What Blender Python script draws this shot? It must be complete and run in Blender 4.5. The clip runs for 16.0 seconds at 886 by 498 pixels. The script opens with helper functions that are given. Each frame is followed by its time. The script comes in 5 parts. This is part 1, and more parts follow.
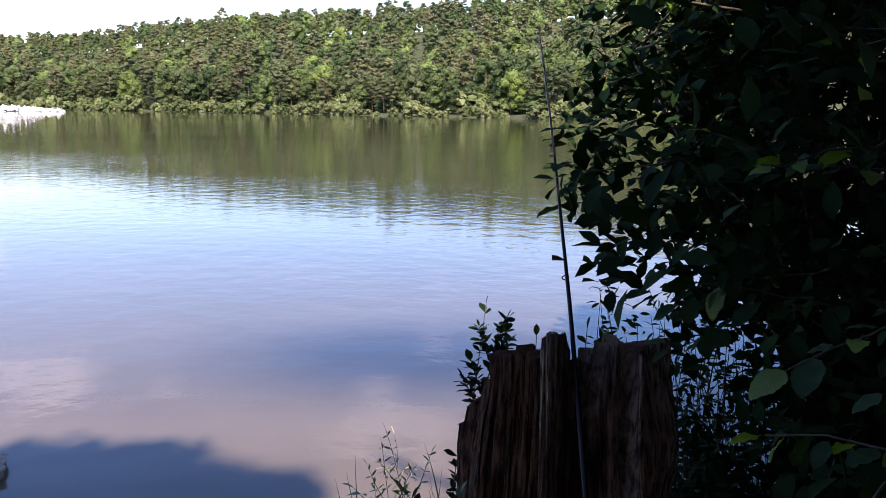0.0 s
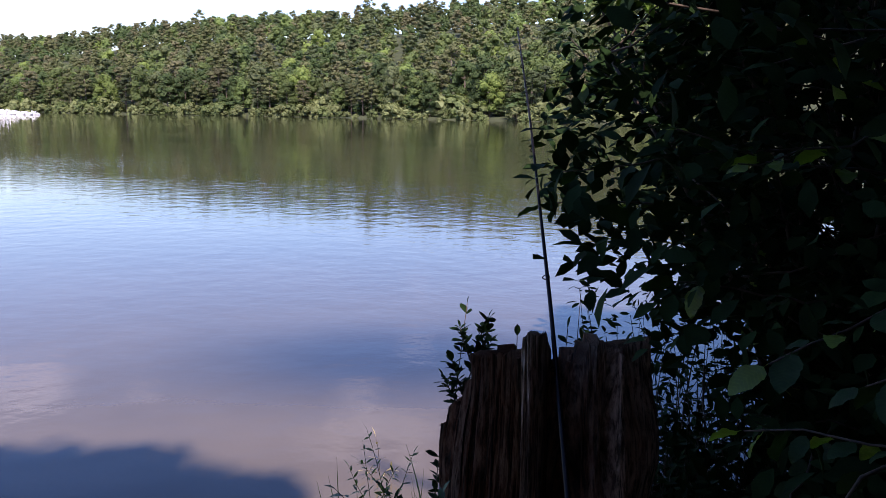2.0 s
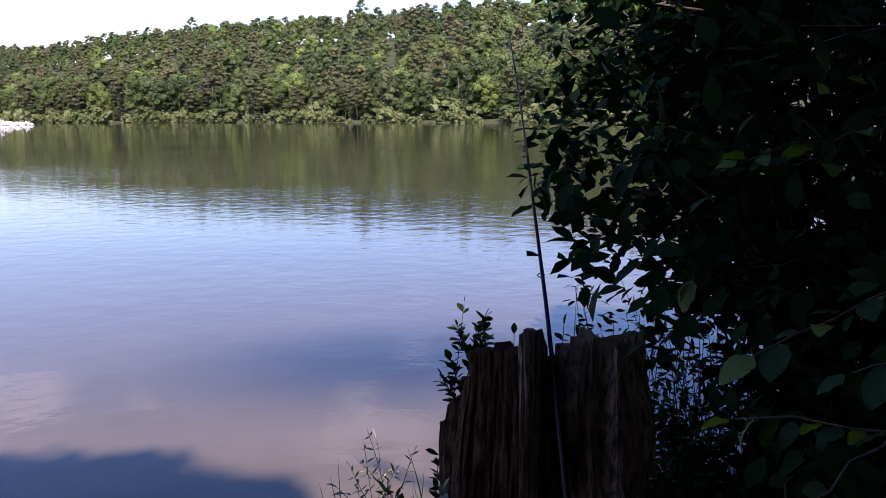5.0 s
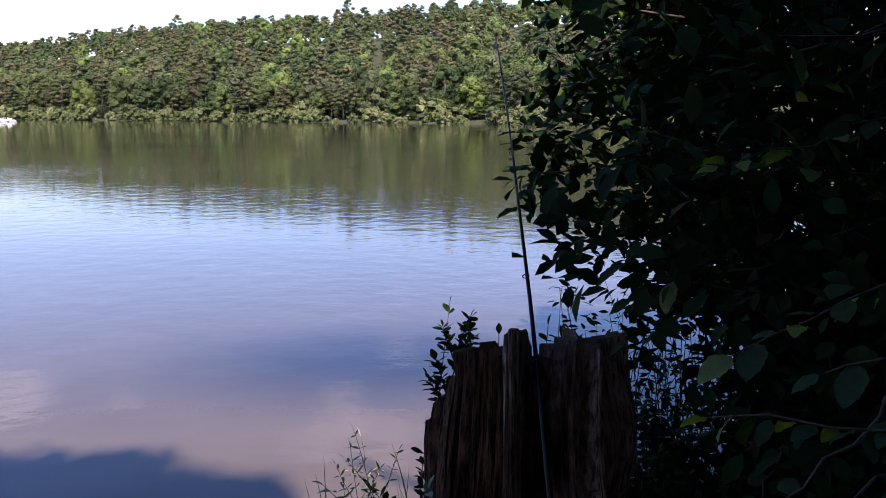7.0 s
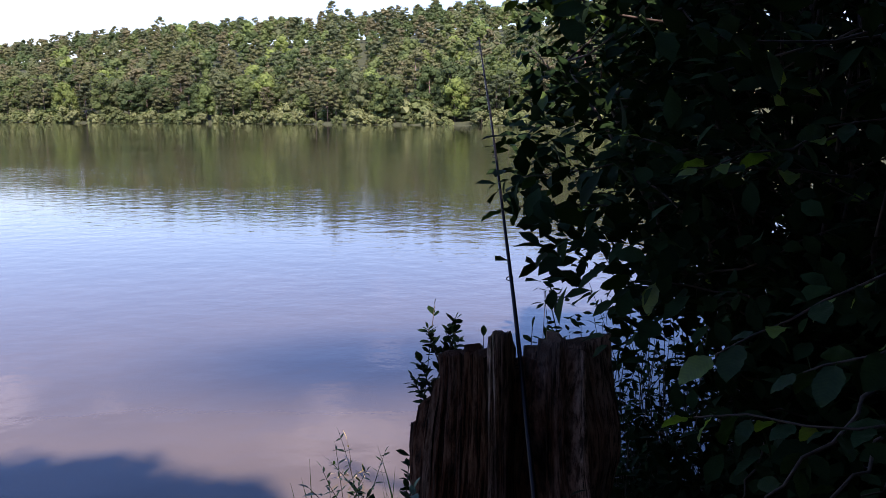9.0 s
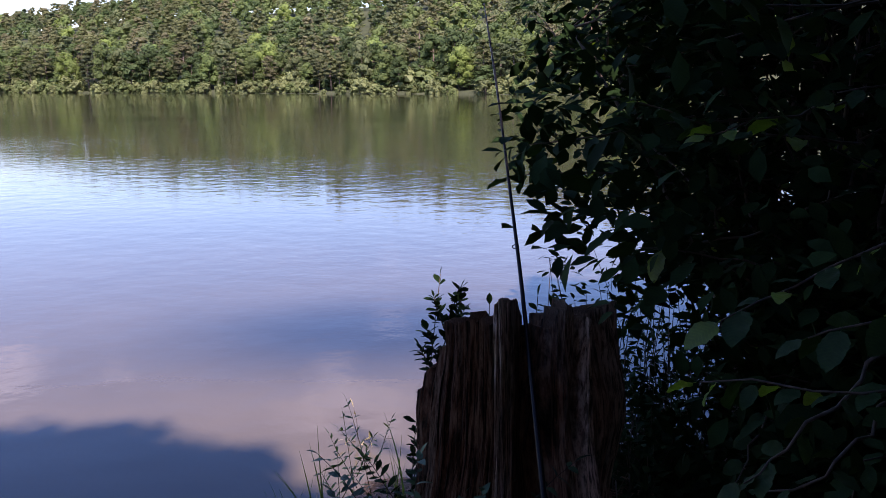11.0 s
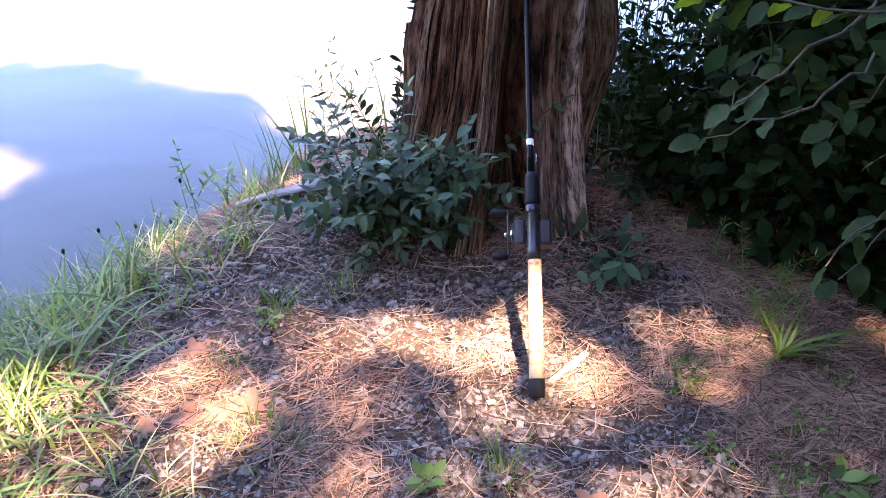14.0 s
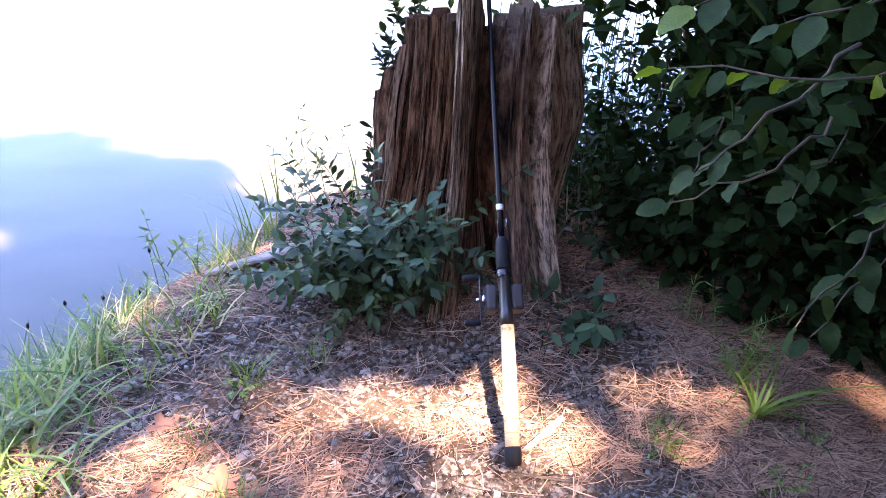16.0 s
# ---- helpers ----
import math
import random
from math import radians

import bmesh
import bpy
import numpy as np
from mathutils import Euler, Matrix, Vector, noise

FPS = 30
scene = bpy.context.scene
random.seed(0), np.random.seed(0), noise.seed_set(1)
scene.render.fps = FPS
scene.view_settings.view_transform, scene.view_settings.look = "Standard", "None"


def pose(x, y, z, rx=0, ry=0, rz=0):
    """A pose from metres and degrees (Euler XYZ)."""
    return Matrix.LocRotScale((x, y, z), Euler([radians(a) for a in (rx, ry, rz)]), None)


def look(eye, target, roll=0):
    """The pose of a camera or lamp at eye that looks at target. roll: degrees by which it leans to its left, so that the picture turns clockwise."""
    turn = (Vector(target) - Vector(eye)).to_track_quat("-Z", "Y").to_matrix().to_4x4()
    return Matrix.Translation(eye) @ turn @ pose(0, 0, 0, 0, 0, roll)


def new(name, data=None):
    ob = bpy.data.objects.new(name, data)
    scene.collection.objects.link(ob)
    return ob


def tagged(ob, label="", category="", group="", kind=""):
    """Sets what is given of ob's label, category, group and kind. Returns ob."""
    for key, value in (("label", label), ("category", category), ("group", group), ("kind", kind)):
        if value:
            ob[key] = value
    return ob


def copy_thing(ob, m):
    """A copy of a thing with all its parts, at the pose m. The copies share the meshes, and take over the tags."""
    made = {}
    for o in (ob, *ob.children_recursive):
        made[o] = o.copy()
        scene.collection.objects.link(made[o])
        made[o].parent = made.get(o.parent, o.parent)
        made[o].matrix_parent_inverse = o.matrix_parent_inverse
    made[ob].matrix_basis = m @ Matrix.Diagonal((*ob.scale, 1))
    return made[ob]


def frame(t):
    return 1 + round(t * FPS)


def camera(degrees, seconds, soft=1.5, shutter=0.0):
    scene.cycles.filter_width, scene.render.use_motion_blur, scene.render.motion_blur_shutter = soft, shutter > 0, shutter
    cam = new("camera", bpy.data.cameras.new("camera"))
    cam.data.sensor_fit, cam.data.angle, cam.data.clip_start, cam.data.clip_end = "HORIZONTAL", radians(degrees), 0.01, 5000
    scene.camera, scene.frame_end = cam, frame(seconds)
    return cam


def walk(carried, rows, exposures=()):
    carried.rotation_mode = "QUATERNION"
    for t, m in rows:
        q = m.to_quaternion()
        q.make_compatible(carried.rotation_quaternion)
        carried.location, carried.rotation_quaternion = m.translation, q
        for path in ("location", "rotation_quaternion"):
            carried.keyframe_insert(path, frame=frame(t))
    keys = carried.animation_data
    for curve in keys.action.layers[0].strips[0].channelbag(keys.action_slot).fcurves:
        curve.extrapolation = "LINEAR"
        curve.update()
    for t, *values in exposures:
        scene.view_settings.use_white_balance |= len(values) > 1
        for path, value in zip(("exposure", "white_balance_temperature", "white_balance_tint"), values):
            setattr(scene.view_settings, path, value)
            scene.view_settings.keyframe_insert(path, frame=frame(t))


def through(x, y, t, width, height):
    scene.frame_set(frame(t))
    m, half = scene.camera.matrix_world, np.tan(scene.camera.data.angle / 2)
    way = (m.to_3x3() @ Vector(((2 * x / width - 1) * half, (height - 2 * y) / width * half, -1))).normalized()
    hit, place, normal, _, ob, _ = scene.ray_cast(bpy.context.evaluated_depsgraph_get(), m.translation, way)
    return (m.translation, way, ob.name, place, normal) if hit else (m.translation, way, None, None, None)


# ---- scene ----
LENS = 57.04
# seconds, eye, pitch, roll, yaw
PATH = [
    (0.0, (0.015, 0.061, 1.229), -9.75, 0.77, 1.79),
    (0.5, (0.007, 0.062, 1.232), -8.95, -0.39, 4.35),
    (1.0, (0.008, 0.065, 1.228), -9.74, -0.32, 1.87),
    (1.5, (0.013, 0.063, 1.226), -9.38, 0.50, 0.00),
    (2.0, (0.013, 0.058, 1.225), -9.57, 0.68, 0.36),
    (2.5, (0.009, 0.052, 1.221), -10.14, 0.84, 1.40),
    (3.0, (0.009, 0.049, 1.223), -10.14, 0.25, 2.28),
    (3.5, (0.009, 0.047, 1.220), -10.27, -0.57, 2.80),
    (4.0, (0.007, 0.042, 1.219), -10.35, -0.02, 2.47),
    (4.5, (0.010, 0.029, 1.225), -8.66, 0.86, 0.39),
    (5.0, (0.015, 0.029, 1.223), -9.37, -0.35, 0.13),
    (5.2, (0.022, 0.030, 1.225), -8.90, 0.37, -1.45),
    (7.5, (0.011, -0.004, 1.230), -9.57, 0.18, -0.84),
    (8.0, (0.014, -0.006, 1.234), -9.76, -0.13, -1.27),
    (8.5, (0.013, -0.007, 1.232), -9.40, -0.00, -1.76),
    (8.7, (0.015, -0.007, 1.233), -9.10, 0.08, -1.89),
    (10.8, (0.014, -0.010, 1.232), -11.23, -0.15, -2.25),
    (11.0, (0.011, -0.012, 1.230), -11.34, -0.15, -1.63),
    (11.5, (-0.001, -0.016, 1.221), -13.25, -0.04, -0.92),
    (12.0, (-0.011, -0.013, 1.218), -14.11, -0.38, 0.09),
    (12.5, (-0.029, -0.046, 1.188), -18.32, 1.20, -0.13),
    (12.7, (-0.034, -0.040, 1.169), -22.71, 2.56, -0.95),
    (12.9, (-0.031, -0.040, 1.150), -27.48, 2.77, -0.98),
    (13.0, (-0.027, -0.035, 1.146), -29.70, 2.84, -1.12),
    (13.5, (-0.021, -0.025, 1.125), -34.16, 3.47, -3.31),
    (14.0, (-0.017, -0.026, 1.122), -33.60, 3.64, -4.16),
    (14.5, (-0.014, -0.025, 1.121), -33.22, 3.76, -4.65),
    (15.0, (-0.012, -0.020, 1.119), -33.41, 4.12, -5.63),
    (15.5, (-0.010, -0.015, 1.125), -32.78, 3.77, -5.89),
    (16.0, (-0.006, -0.008, 1.138), -29.62, 3.24, -5.80),
]
cam = camera(LENS, 16.0, soft=0.6, shutter=0.0)


def held(eye, pitch, roll, yaw):
    return pose(*eye, 90 + pitch, 0, yaw) @ pose(0, 0, 0, 0, 0, roll)


walk(cam, [(t, held(e, p, r, w)) for t, e, p, r, w in PATH],
     exposures=[(0.0, 1.68, 6750, 32), (0.6, 1.27, 6450, 33), (4.0, 1.30, 6500, 38), (11.0, 1.45, 6550, 40), (12.3, 1.58, 6700, 40), (12.7, 1.75, 6800, 39), (13.0, 2.35, 7200, 37), (13.25, 3.15, 7200, 38), (13.6, 4.1, 7700, 38), (14.3, 4.45, 7900, 38), (16.0, 4.68, 7800, 37)])

# ---- light ----
SUN = Vector((0.05, -0.60, 0.79)).normalized()
sun = new("sun", bpy.data.lights.new("sun", "SUN"))
sun.data.energy, sun.data.angle, sun.data.color = 5.0, radians(0.53), (1.0, 0.94, 0.84)
sun.matrix_world = look(SUN * 40, (0, 0, 0))

world = bpy.data.worlds.new("world")
scene.world = world
world.use_nodes = True
wn, wl = world.node_tree.nodes, world.node_tree.links
sky = wn.new("ShaderNodeTexSky")
sky.sky_type, sky.sun_disc = "NISHITA", False
sky.sun_elevation, sky.sun_rotation = math.asin(SUN.z), math.atan2(SUN.x, SUN.y)
sky.dust_density, sky.air_density, sky.ozone_density = 0.6, 1.2, 4.0
wc = wn.new("ShaderNodeTexCoord")
wm = wn.new("ShaderNodeMapping")
wm.inputs["Scale"].default_value = (1.0, 1.0, 2.2)
wm.inputs["Location"].default_value = (0.35, 0.1, 0.0)
cn = wn.new("ShaderNodeTexNoise")
cn.inputs["Scale"].default_value, cn.inputs["Detail"].default_value, cn.inputs["Roughness"].default_value = 2.1, 6.0, 0.55
cr = wn.new("ShaderNodeValToRGB")
cr.color_ramp.elements[0].position, cr.color_ramp.elements[1].position = 0.58, 0.85
cx = wn.new("ShaderNodeMix")
cx.data_type = "RGBA"
cx.inputs["B"].default_value = (11.0, 11.0, 11.4, 1)
wl.new(wc.outputs["Generated"], wm.inputs["Vector"])
wl.new(wm.outputs["Vector"], cn.inputs["Vector"])
wl.new(cn.outputs["Fac"], cr.inputs["Fac"])
wl.new(cr.outputs["Color"], cx.inputs["Factor"])
deep = wn.new("ShaderNodeHueSaturation")
deep.inputs["Hue"].default_value, deep.inputs["Saturation"].default_value = 0.508, 1.25
wl.new(sky.outputs["Color"], deep.inputs["Color"])
wl.new(deep.outputs["Color"], cx.inputs["A"])
wl.new(cx.outputs["Result"], wn["Background"].inputs["Color"])
wn["Background"].inputs["Strength"].default_value = 0.12

# ---- materials ----
rng = np.random.default_rng(7)


def nodes_of(name):
    m = bpy.data.materials.new(name)
    m.use_nodes = True
    return m, m.node_tree.nodes, m.node_tree.links, m.node_tree.nodes["Principled BSDF"]


def ramp(n, stops):
    r = n.new("ShaderNodeValToRGB")
    e = r.color_ramp.elements
    while len(e) < len(stops):
        e.new(0.5)
    for k, (at, c) in enumerate(stops):
        e[k].position, e[k].color = at, (*c, 1)
    return r


def noise_tex(n, l, scale, detail=5, stretch=(1, 1, 1), rough=0.6, coord="Object"):
    tc, mp, t = n.new("ShaderNodeTexCoord"), n.new("ShaderNodeMapping"), n.new("ShaderNodeTexNoise")
    mp.inputs["Scale"].default_value = stretch
    t.inputs["Scale"].default_value, t.inputs["Detail"].default_value, t.inputs["Roughness"].default_value = scale, detail, rough
    l.new(tc.outputs[coord], mp.inputs["Vector"])
    l.new(mp.outputs["Vector"], t.inputs["Vector"])
    return t


def mix_rgb(n, l, fac, a, b, mode="MIX"):
    m = n.new("ShaderNodeMix")
    m.data_type, m.blend_type = "RGBA", mode
    for slot, v in (("Factor", fac), ("A", a), ("B", b)):
        if hasattr(v, "is_linked"):
            l.new(v, m.inputs[slot])
        elif slot == "Factor":
            m.inputs[slot].default_value = v
        else:
            m.inputs[slot].default_value = (*v, 1)
    return m.outputs["Result"]


def surface(name, stops, scale=8.0, stretch=(1, 1, 1), rough=0.8, bump=0.3, fine=60.0, dist=0.01, metal=0.0,
            island=0.0, each=0.0, large=None, spec=0.3):
    """A noise-mottled surface: colour ramp at one scale, stains at a larger one, fine relief."""
    m, n, l, b = nodes_of(name)
    t = noise_tex(n, l, scale, 6, stretch)
    colour = ramp(n, stops)
    l.new(t.outputs["Fac"], colour.inputs["Fac"])
    out = colour.outputs["Color"]
    if large:
        t2 = noise_tex(n, l, scale * 0.17, 3)
        r2 = ramp(n, [(0.42, (0, 0, 0)), (0.62, (1, 1, 1))])
        l.new(t2.outputs["Fac"], r2.inputs["Fac"])
        out = mix_rgb(n, l, r2.outputs["Color"], out, large)
    for amount, node, sock in ((island, "ShaderNodeNewGeometry", "Random Per Island"), (each, "ShaderNodeObjectInfo", "Random")):
        if amount:
            g, hs, mr = n.new(node), n.new("ShaderNodeHueSaturation"), n.new("ShaderNodeMapRange")
            mr.inputs["To Min"].default_value, mr.inputs["To Max"].default_value = 1 - amount, 1 + amount
            l.new(g.outputs[sock], mr.inputs["Value"])
            l.new(mr.outputs["Result"], hs.inputs["Value"])
            hs.inputs["Hue"].default_value = 0.5
            l.new(out, hs.inputs["Color"])
            out = hs.outputs["Color"]
    l.new(out, b.inputs["Base Color"])
    b.inputs["Roughness"].default_value, b.inputs["Metallic"].default_value = rough, metal
    b.inputs["Specular IOR Level"].default_value = spec
    if bump:
        t3, bp = noise_tex(n, l, fine, 4, stretch), n.new("ShaderNodeBump")
        bp.inputs["Strength"].default_value, bp.inputs["Distance"].default_value = bump, dist
        l.new(t3.outputs["Fac"], bp.inputs["Height"])
        l.new(bp.outputs["Normal"], b.inputs["Normal"])
    return m


def leafy(name, dark, light, through=0.35, rough=0.5, veins=False, spread=0.35, spec=0.35, glow=None, patch=1.5, each=0.0):
    """A leaf: colour varies from leaf to leaf, some light comes through."""
    m, n, l, b = nodes_of(name)
    g = n.new("ShaderNodeNewGeometry")
    r = ramp(n, [(0.0, dark), (0.6, tuple((a + c) / 2 for a, c in zip(dark, light))), (1.0, light)])
    l.new(g.outputs["Random Per Island"], r.inputs["Fac"])
    out = r.outputs["Color"]
    t = noise_tex(n, l, 25 if veins else patch, 3)
    r2 = ramp(n, [(0.3, (1 - spread,) * 3), (0.7, (1 + spread * 0.4,) * 3)])
    l.new(t.outputs["Fac"], r2.inputs["Fac"])
    out = mix_rgb(n, l, 1.0, out, r2.outputs["Color"], "MULTIPLY")
    if each:
        oi, mr = n.new("ShaderNodeObjectInfo"), n.new("ShaderNodeMapRange")
        mr.inputs["To Min"].default_value, mr.inputs["To Max"].default_value = 1 - each, 1 + each * 0.8
        l.new(oi.outputs["Random"], mr.inputs["Value"])
        out = mix_rgb(n, l, 1.0, out, mr.outputs["Result"], "MULTIPLY")
    if veins:
        uv, sp, ab, ml, ad, sn = (n.new("ShaderNodeTexCoord"), n.new("ShaderNodeSeparateXYZ"), n.new("ShaderNodeMath"),
                                  n.new("ShaderNodeMath"), n.new("ShaderNodeMath"), n.new("ShaderNodeMath"))
        ab.operation, ml.operation, ad.operation, sn.operation = "ABSOLUTE", "MULTIPLY", "SUBTRACT", "SINE"
        l.new(uv.outputs["UV"], sp.inputs["Vector"])
        sb = n.new("ShaderNodeMath")
        sb.operation, sb.inputs[1].default_value = "SUBTRACT", 0.5
        l.new(sp.outputs["X"], sb.inputs[0])
        l.new(sb.outputs[0], ab.inputs[0])
        l.new(sp.outputs["Y"], ad.inputs[0])
        l.new(ab.outputs[0], ad.inputs[1])
        l.new(ad.outputs[0], ml.inputs[0])
        ml.inputs[1].default_value = 62.0
        l.new(ml.outputs[0], sn.inputs[0])
        bp = n.new("ShaderNodeBump")
        bp.inputs["Strength"].default_value, bp.inputs["Distance"].default_value = 0.07, 0.001
        l.new(sn.outputs[0], bp.inputs["Height"])
        l.new(bp.outputs["Normal"], b.inputs["Normal"])
        r3 = ramp(n, [(0.0, (0.92, 0.92, 0.92)), (0.9, (1, 1, 1)), (1.0, (1.08, 1.06, 1.0))])
        l.new(sn.outputs[0], r3.inputs["Fac"])
        out = mix_rgb(n, l, 1.0, out, r3.outputs["Color"], "MULTIPLY")
    l.new(out, b.inputs["Base Color"])
    b.inputs["Roughness"].default_value = rough
    b.inputs["Specular IOR Level"].default_value = spec
    tr, mx = n.new("ShaderNodeBsdfTranslucent"), n.new("ShaderNodeMixShader")
    tint = mix_rgb(n, l, 1.0, out, glow or (1.5, 1.5, 0.6), "MULTIPLY")
    l.new(tint, tr.inputs["Color"])
    mx.inputs["Fac"].default_value = through
    l.new(b.outputs[0], mx.inputs[1])
    l.new(tr.outputs[0], mx.inputs[2])
    l.new(mx.outputs[0], n["Material Output"].inputs["Surface"])
    return m


def plain(name, c, rough=0.5, metal=0.0, spec=0.5, wear=0.25):
    lo = tuple(v * (1 - wear) for v in c)
    return surface(name, [(0.3, lo), (0.7, c)], scale=40, rough=rough, metal=metal, bump=0.08, fine=300, dist=0.002, spec=spec)


EARTH = surface("earth", [(0.38, (0.012, 0.009, 0.007)), (0.5, (0.080, 0.057, 0.042)), (0.6, (0.18, 0.135, 0.105)), (0.68, (0.32, 0.26, 0.215))], scale=42, rough=0.95,
                bump=1.0, fine=120, dist=0.012, large=(0.075, 0.047, 0.030), spec=0.1)



def old_wood(name, dark, mid, light, pale, dry):
    """Rotten split heartwood: fibres along the trunk, weathered pale where the ridges stand proud."""
    m, n, l, b = nodes_of(name)
    fib = noise_tex(n, l, 11, 6, (7, 0.5, 1), 0.72, "UV")
    r1 = ramp(n, [(0.43, dark), (0.485, mid), (0.535, light), (0.60, pale)])
    l.new(fib.outputs["Fac"], r1.inputs["Fac"])
    rot = noise_tex(n, l, 6, 4, (1, 1, 0.6))
    rr = ramp(n, [(0.38, (0.55, 0.42, 0.36)), (0.6, (1, 1, 1))])
    l.new(rot.outputs["Fac"], rr.inputs["Fac"])
    base = mix_rgb(n, l, 1.0, r1.outputs["Color"], rr.outputs["Color"], "MULTIPLY")
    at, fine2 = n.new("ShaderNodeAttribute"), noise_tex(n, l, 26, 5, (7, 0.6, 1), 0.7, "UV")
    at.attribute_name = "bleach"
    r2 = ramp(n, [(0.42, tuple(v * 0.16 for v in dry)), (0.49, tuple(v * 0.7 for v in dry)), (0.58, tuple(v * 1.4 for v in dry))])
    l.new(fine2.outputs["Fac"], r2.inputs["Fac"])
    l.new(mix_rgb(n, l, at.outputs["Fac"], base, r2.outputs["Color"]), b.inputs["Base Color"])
    b.inputs["Roughness"].default_value, b.inputs["Specular IOR Level"].default_value = 0.92, 0.08
    fine, bp = noise_tex(n, l, 30, 6, (7, 0.45, 1), 0.75, "UV"), n.new("ShaderNodeBump")
    bp.inputs["Strength"].default_value, bp.inputs["Distance"].default_value = 1.0, 0.010
    l.new(fine.outputs["Fac"], bp.inputs["Height"])
    l.new(bp.outputs["Normal"], b.inputs["Normal"])
    return m


WOOD = old_wood("weathered_wood", (0.010, 0.005, 0.003), (0.085, 0.036, 0.019), (0.21, 0.105, 0.058), (0.38, 0.24, 0.15), (0.50, 0.38, 0.27))
GREYWOOD = surface("grey_driftwood", [(0.3, (0.09, 0.075, 0.06)), (0.7, (0.33, 0.29, 0.25))], scale=14, stretch=(1, 6, 6), rough=0.9, bump=0.6, fine=40, dist=0.005)
NEEDLE = surface("pine_needles", [(0.3, (0.11, 0.052, 0.030)), (0.7, (0.31, 0.172, 0.098))], scale=5, rough=0.75, bump=0, island=0.95, large=(0.22, 0.135, 0.09), spec=0.2)
STONE = surface("pebble_stone", [(0.3, (0.09, 0.073, 0.060)), (0.7, (0.29, 0.235, 0.195))], scale=35, rough=0.85, bump=0.3, fine=160, dist=0.003, island=0.55, each=0.35)
RIPRAP = surface("white_riprap", [(0.3, (0.30, 0.31, 0.30)), (0.7, (0.62, 0.63, 0.62))], scale=1.2, rough=0.9, bump=0.4, fine=6, dist=0.1, island=0.5)
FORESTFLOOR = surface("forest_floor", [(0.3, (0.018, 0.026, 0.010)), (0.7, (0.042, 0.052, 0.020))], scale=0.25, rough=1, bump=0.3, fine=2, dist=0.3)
BARK = surface("bark", [(0.3, (0.05, 0.04, 0.03)), (0.7, (0.19, 0.15, 0.12))], scale=6, stretch=(3, 3, 0.5), rough=0.9, bump=0.7, fine=25, dist=0.01)
TWIG = surface("twig_bark", [(0.3, (0.03, 0.023, 0.016)), (0.7, (0.095, 0.072, 0.05))], scale=30, rough=0.85, bump=0.4, fine=120, dist=0.003)
# thicket leaves coloured near black, its deep shade included; front sprigs get paler leaves
ALDER_SHADED = leafy("shaded_alder_leaf", (0.007, 0.018, 0.006), (0.019, 0.042, 0.013), through=0.12, rough=0.7, spec=0.02, veins=True)
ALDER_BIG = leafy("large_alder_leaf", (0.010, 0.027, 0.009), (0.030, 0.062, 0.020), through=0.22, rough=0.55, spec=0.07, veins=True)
ALDER_YOUNG = leafy("young_alder_leaf", (0.08, 0.15, 0.02), (0.16, 0.25, 0.03), through=0.42, rough=0.45, veins=True)
VINE = leafy("vine_leaf", (0.016, 0.042, 0.018), (0.060, 0.120, 0.055), through=0.18, rough=0.5, spec=0.18)
GRASS = leafy("grass_blade", (0.032, 0.075, 0.014), (0.19, 0.28, 0.065), through=0.35, rough=0.5)
STRAW = leafy("dry_grass", (0.30, 0.24, 0.11), (0.50, 0.42, 0.22), through=0.25, rough=0.7)
LILY = leafy("strap_leaf", (0.06, 0.12, 0.02), (0.12, 0.22, 0.04), through=0.35, rough=0.45)
def far_leaf(name, c, through=0.24, each=0.3):
    """Leaf masses seen across the lake: nearly one colour to a tree, from tree to tree varied."""
    return leafy(name, tuple(v * 0.88 for v in c), tuple(v * 1.12 for v in c), through=through, rough=0.65, spread=0.28, patch=0.35, each=each, spec=0.15)


FAR_OAK = [far_leaf("oak_crown", (0.072, 0.104, 0.032)), far_leaf("dark_oak_crown", (0.048, 0.078, 0.026)), far_leaf("grey_green_crown", (0.078, 0.100, 0.042))]
FAR_LIME = [far_leaf("lime_crown", (0.105, 0.150, 0.036), 0.22), far_leaf("fresh_green_crown", (0.085, 0.130, 0.036), 0.22)]
FAR_PINE = [far_leaf("olive_pine_crown", (0.072, 0.084, 0.033), 0.16), far_leaf("brown_pine_crown", (0.086, 0.087, 0.042), 0.16), far_leaf("dark_pine_crown", (0.046, 0.064, 0.027), 0.16)]
FAR_BUSH = [far_leaf("pale_bush", (0.125, 0.150, 0.058), 0.2), far_leaf("green_bush", (0.088, 0.118, 0.040), 0.2)]
CANOPY = leafy("canopy_leaf", (0.02, 0.04, 0.01), (0.05, 0.08, 0.02), through=0.12, rough=0.7, spread=0.4, spec=0.1)
DEADLEAF = leafy("dead_leaf", (0.24, 0.085, 0.04), (0.40, 0.19, 0.10), through=0.2, rough=0.8)
CORK = surface("cork", [(0.33, (0.13, 0.075, 0.04)), (0.42, (0.33, 0.215, 0.12)), (0.7, (0.41, 0.29, 0.18))], scale=55, rough=0.75, bump=0.3, fine=150, dist=0.002)
BLANK = plain("black_gloss_blank", (0.004, 0.004, 0.005), rough=0.38, spec=0.12)
RUBBER = plain("black_rubber", (0.007, 0.007, 0.008), rough=0.7, spec=0.2)
GRAPHITE = plain("graphite_plastic", (0.012, 0.012, 0.014), rough=0.4)
STEEL = plain("polished_steel", (0.62, 0.62, 0.64), rough=0.2, metal=1.0)
DARKSTEEL = plain("dark_anodised_metal", (0.05, 0.05, 0.06), rough=0.3, metal=1.0)
WHITE = plain("white_thread_wrap", (0.8, 0.8, 0.78), rough=0.5)
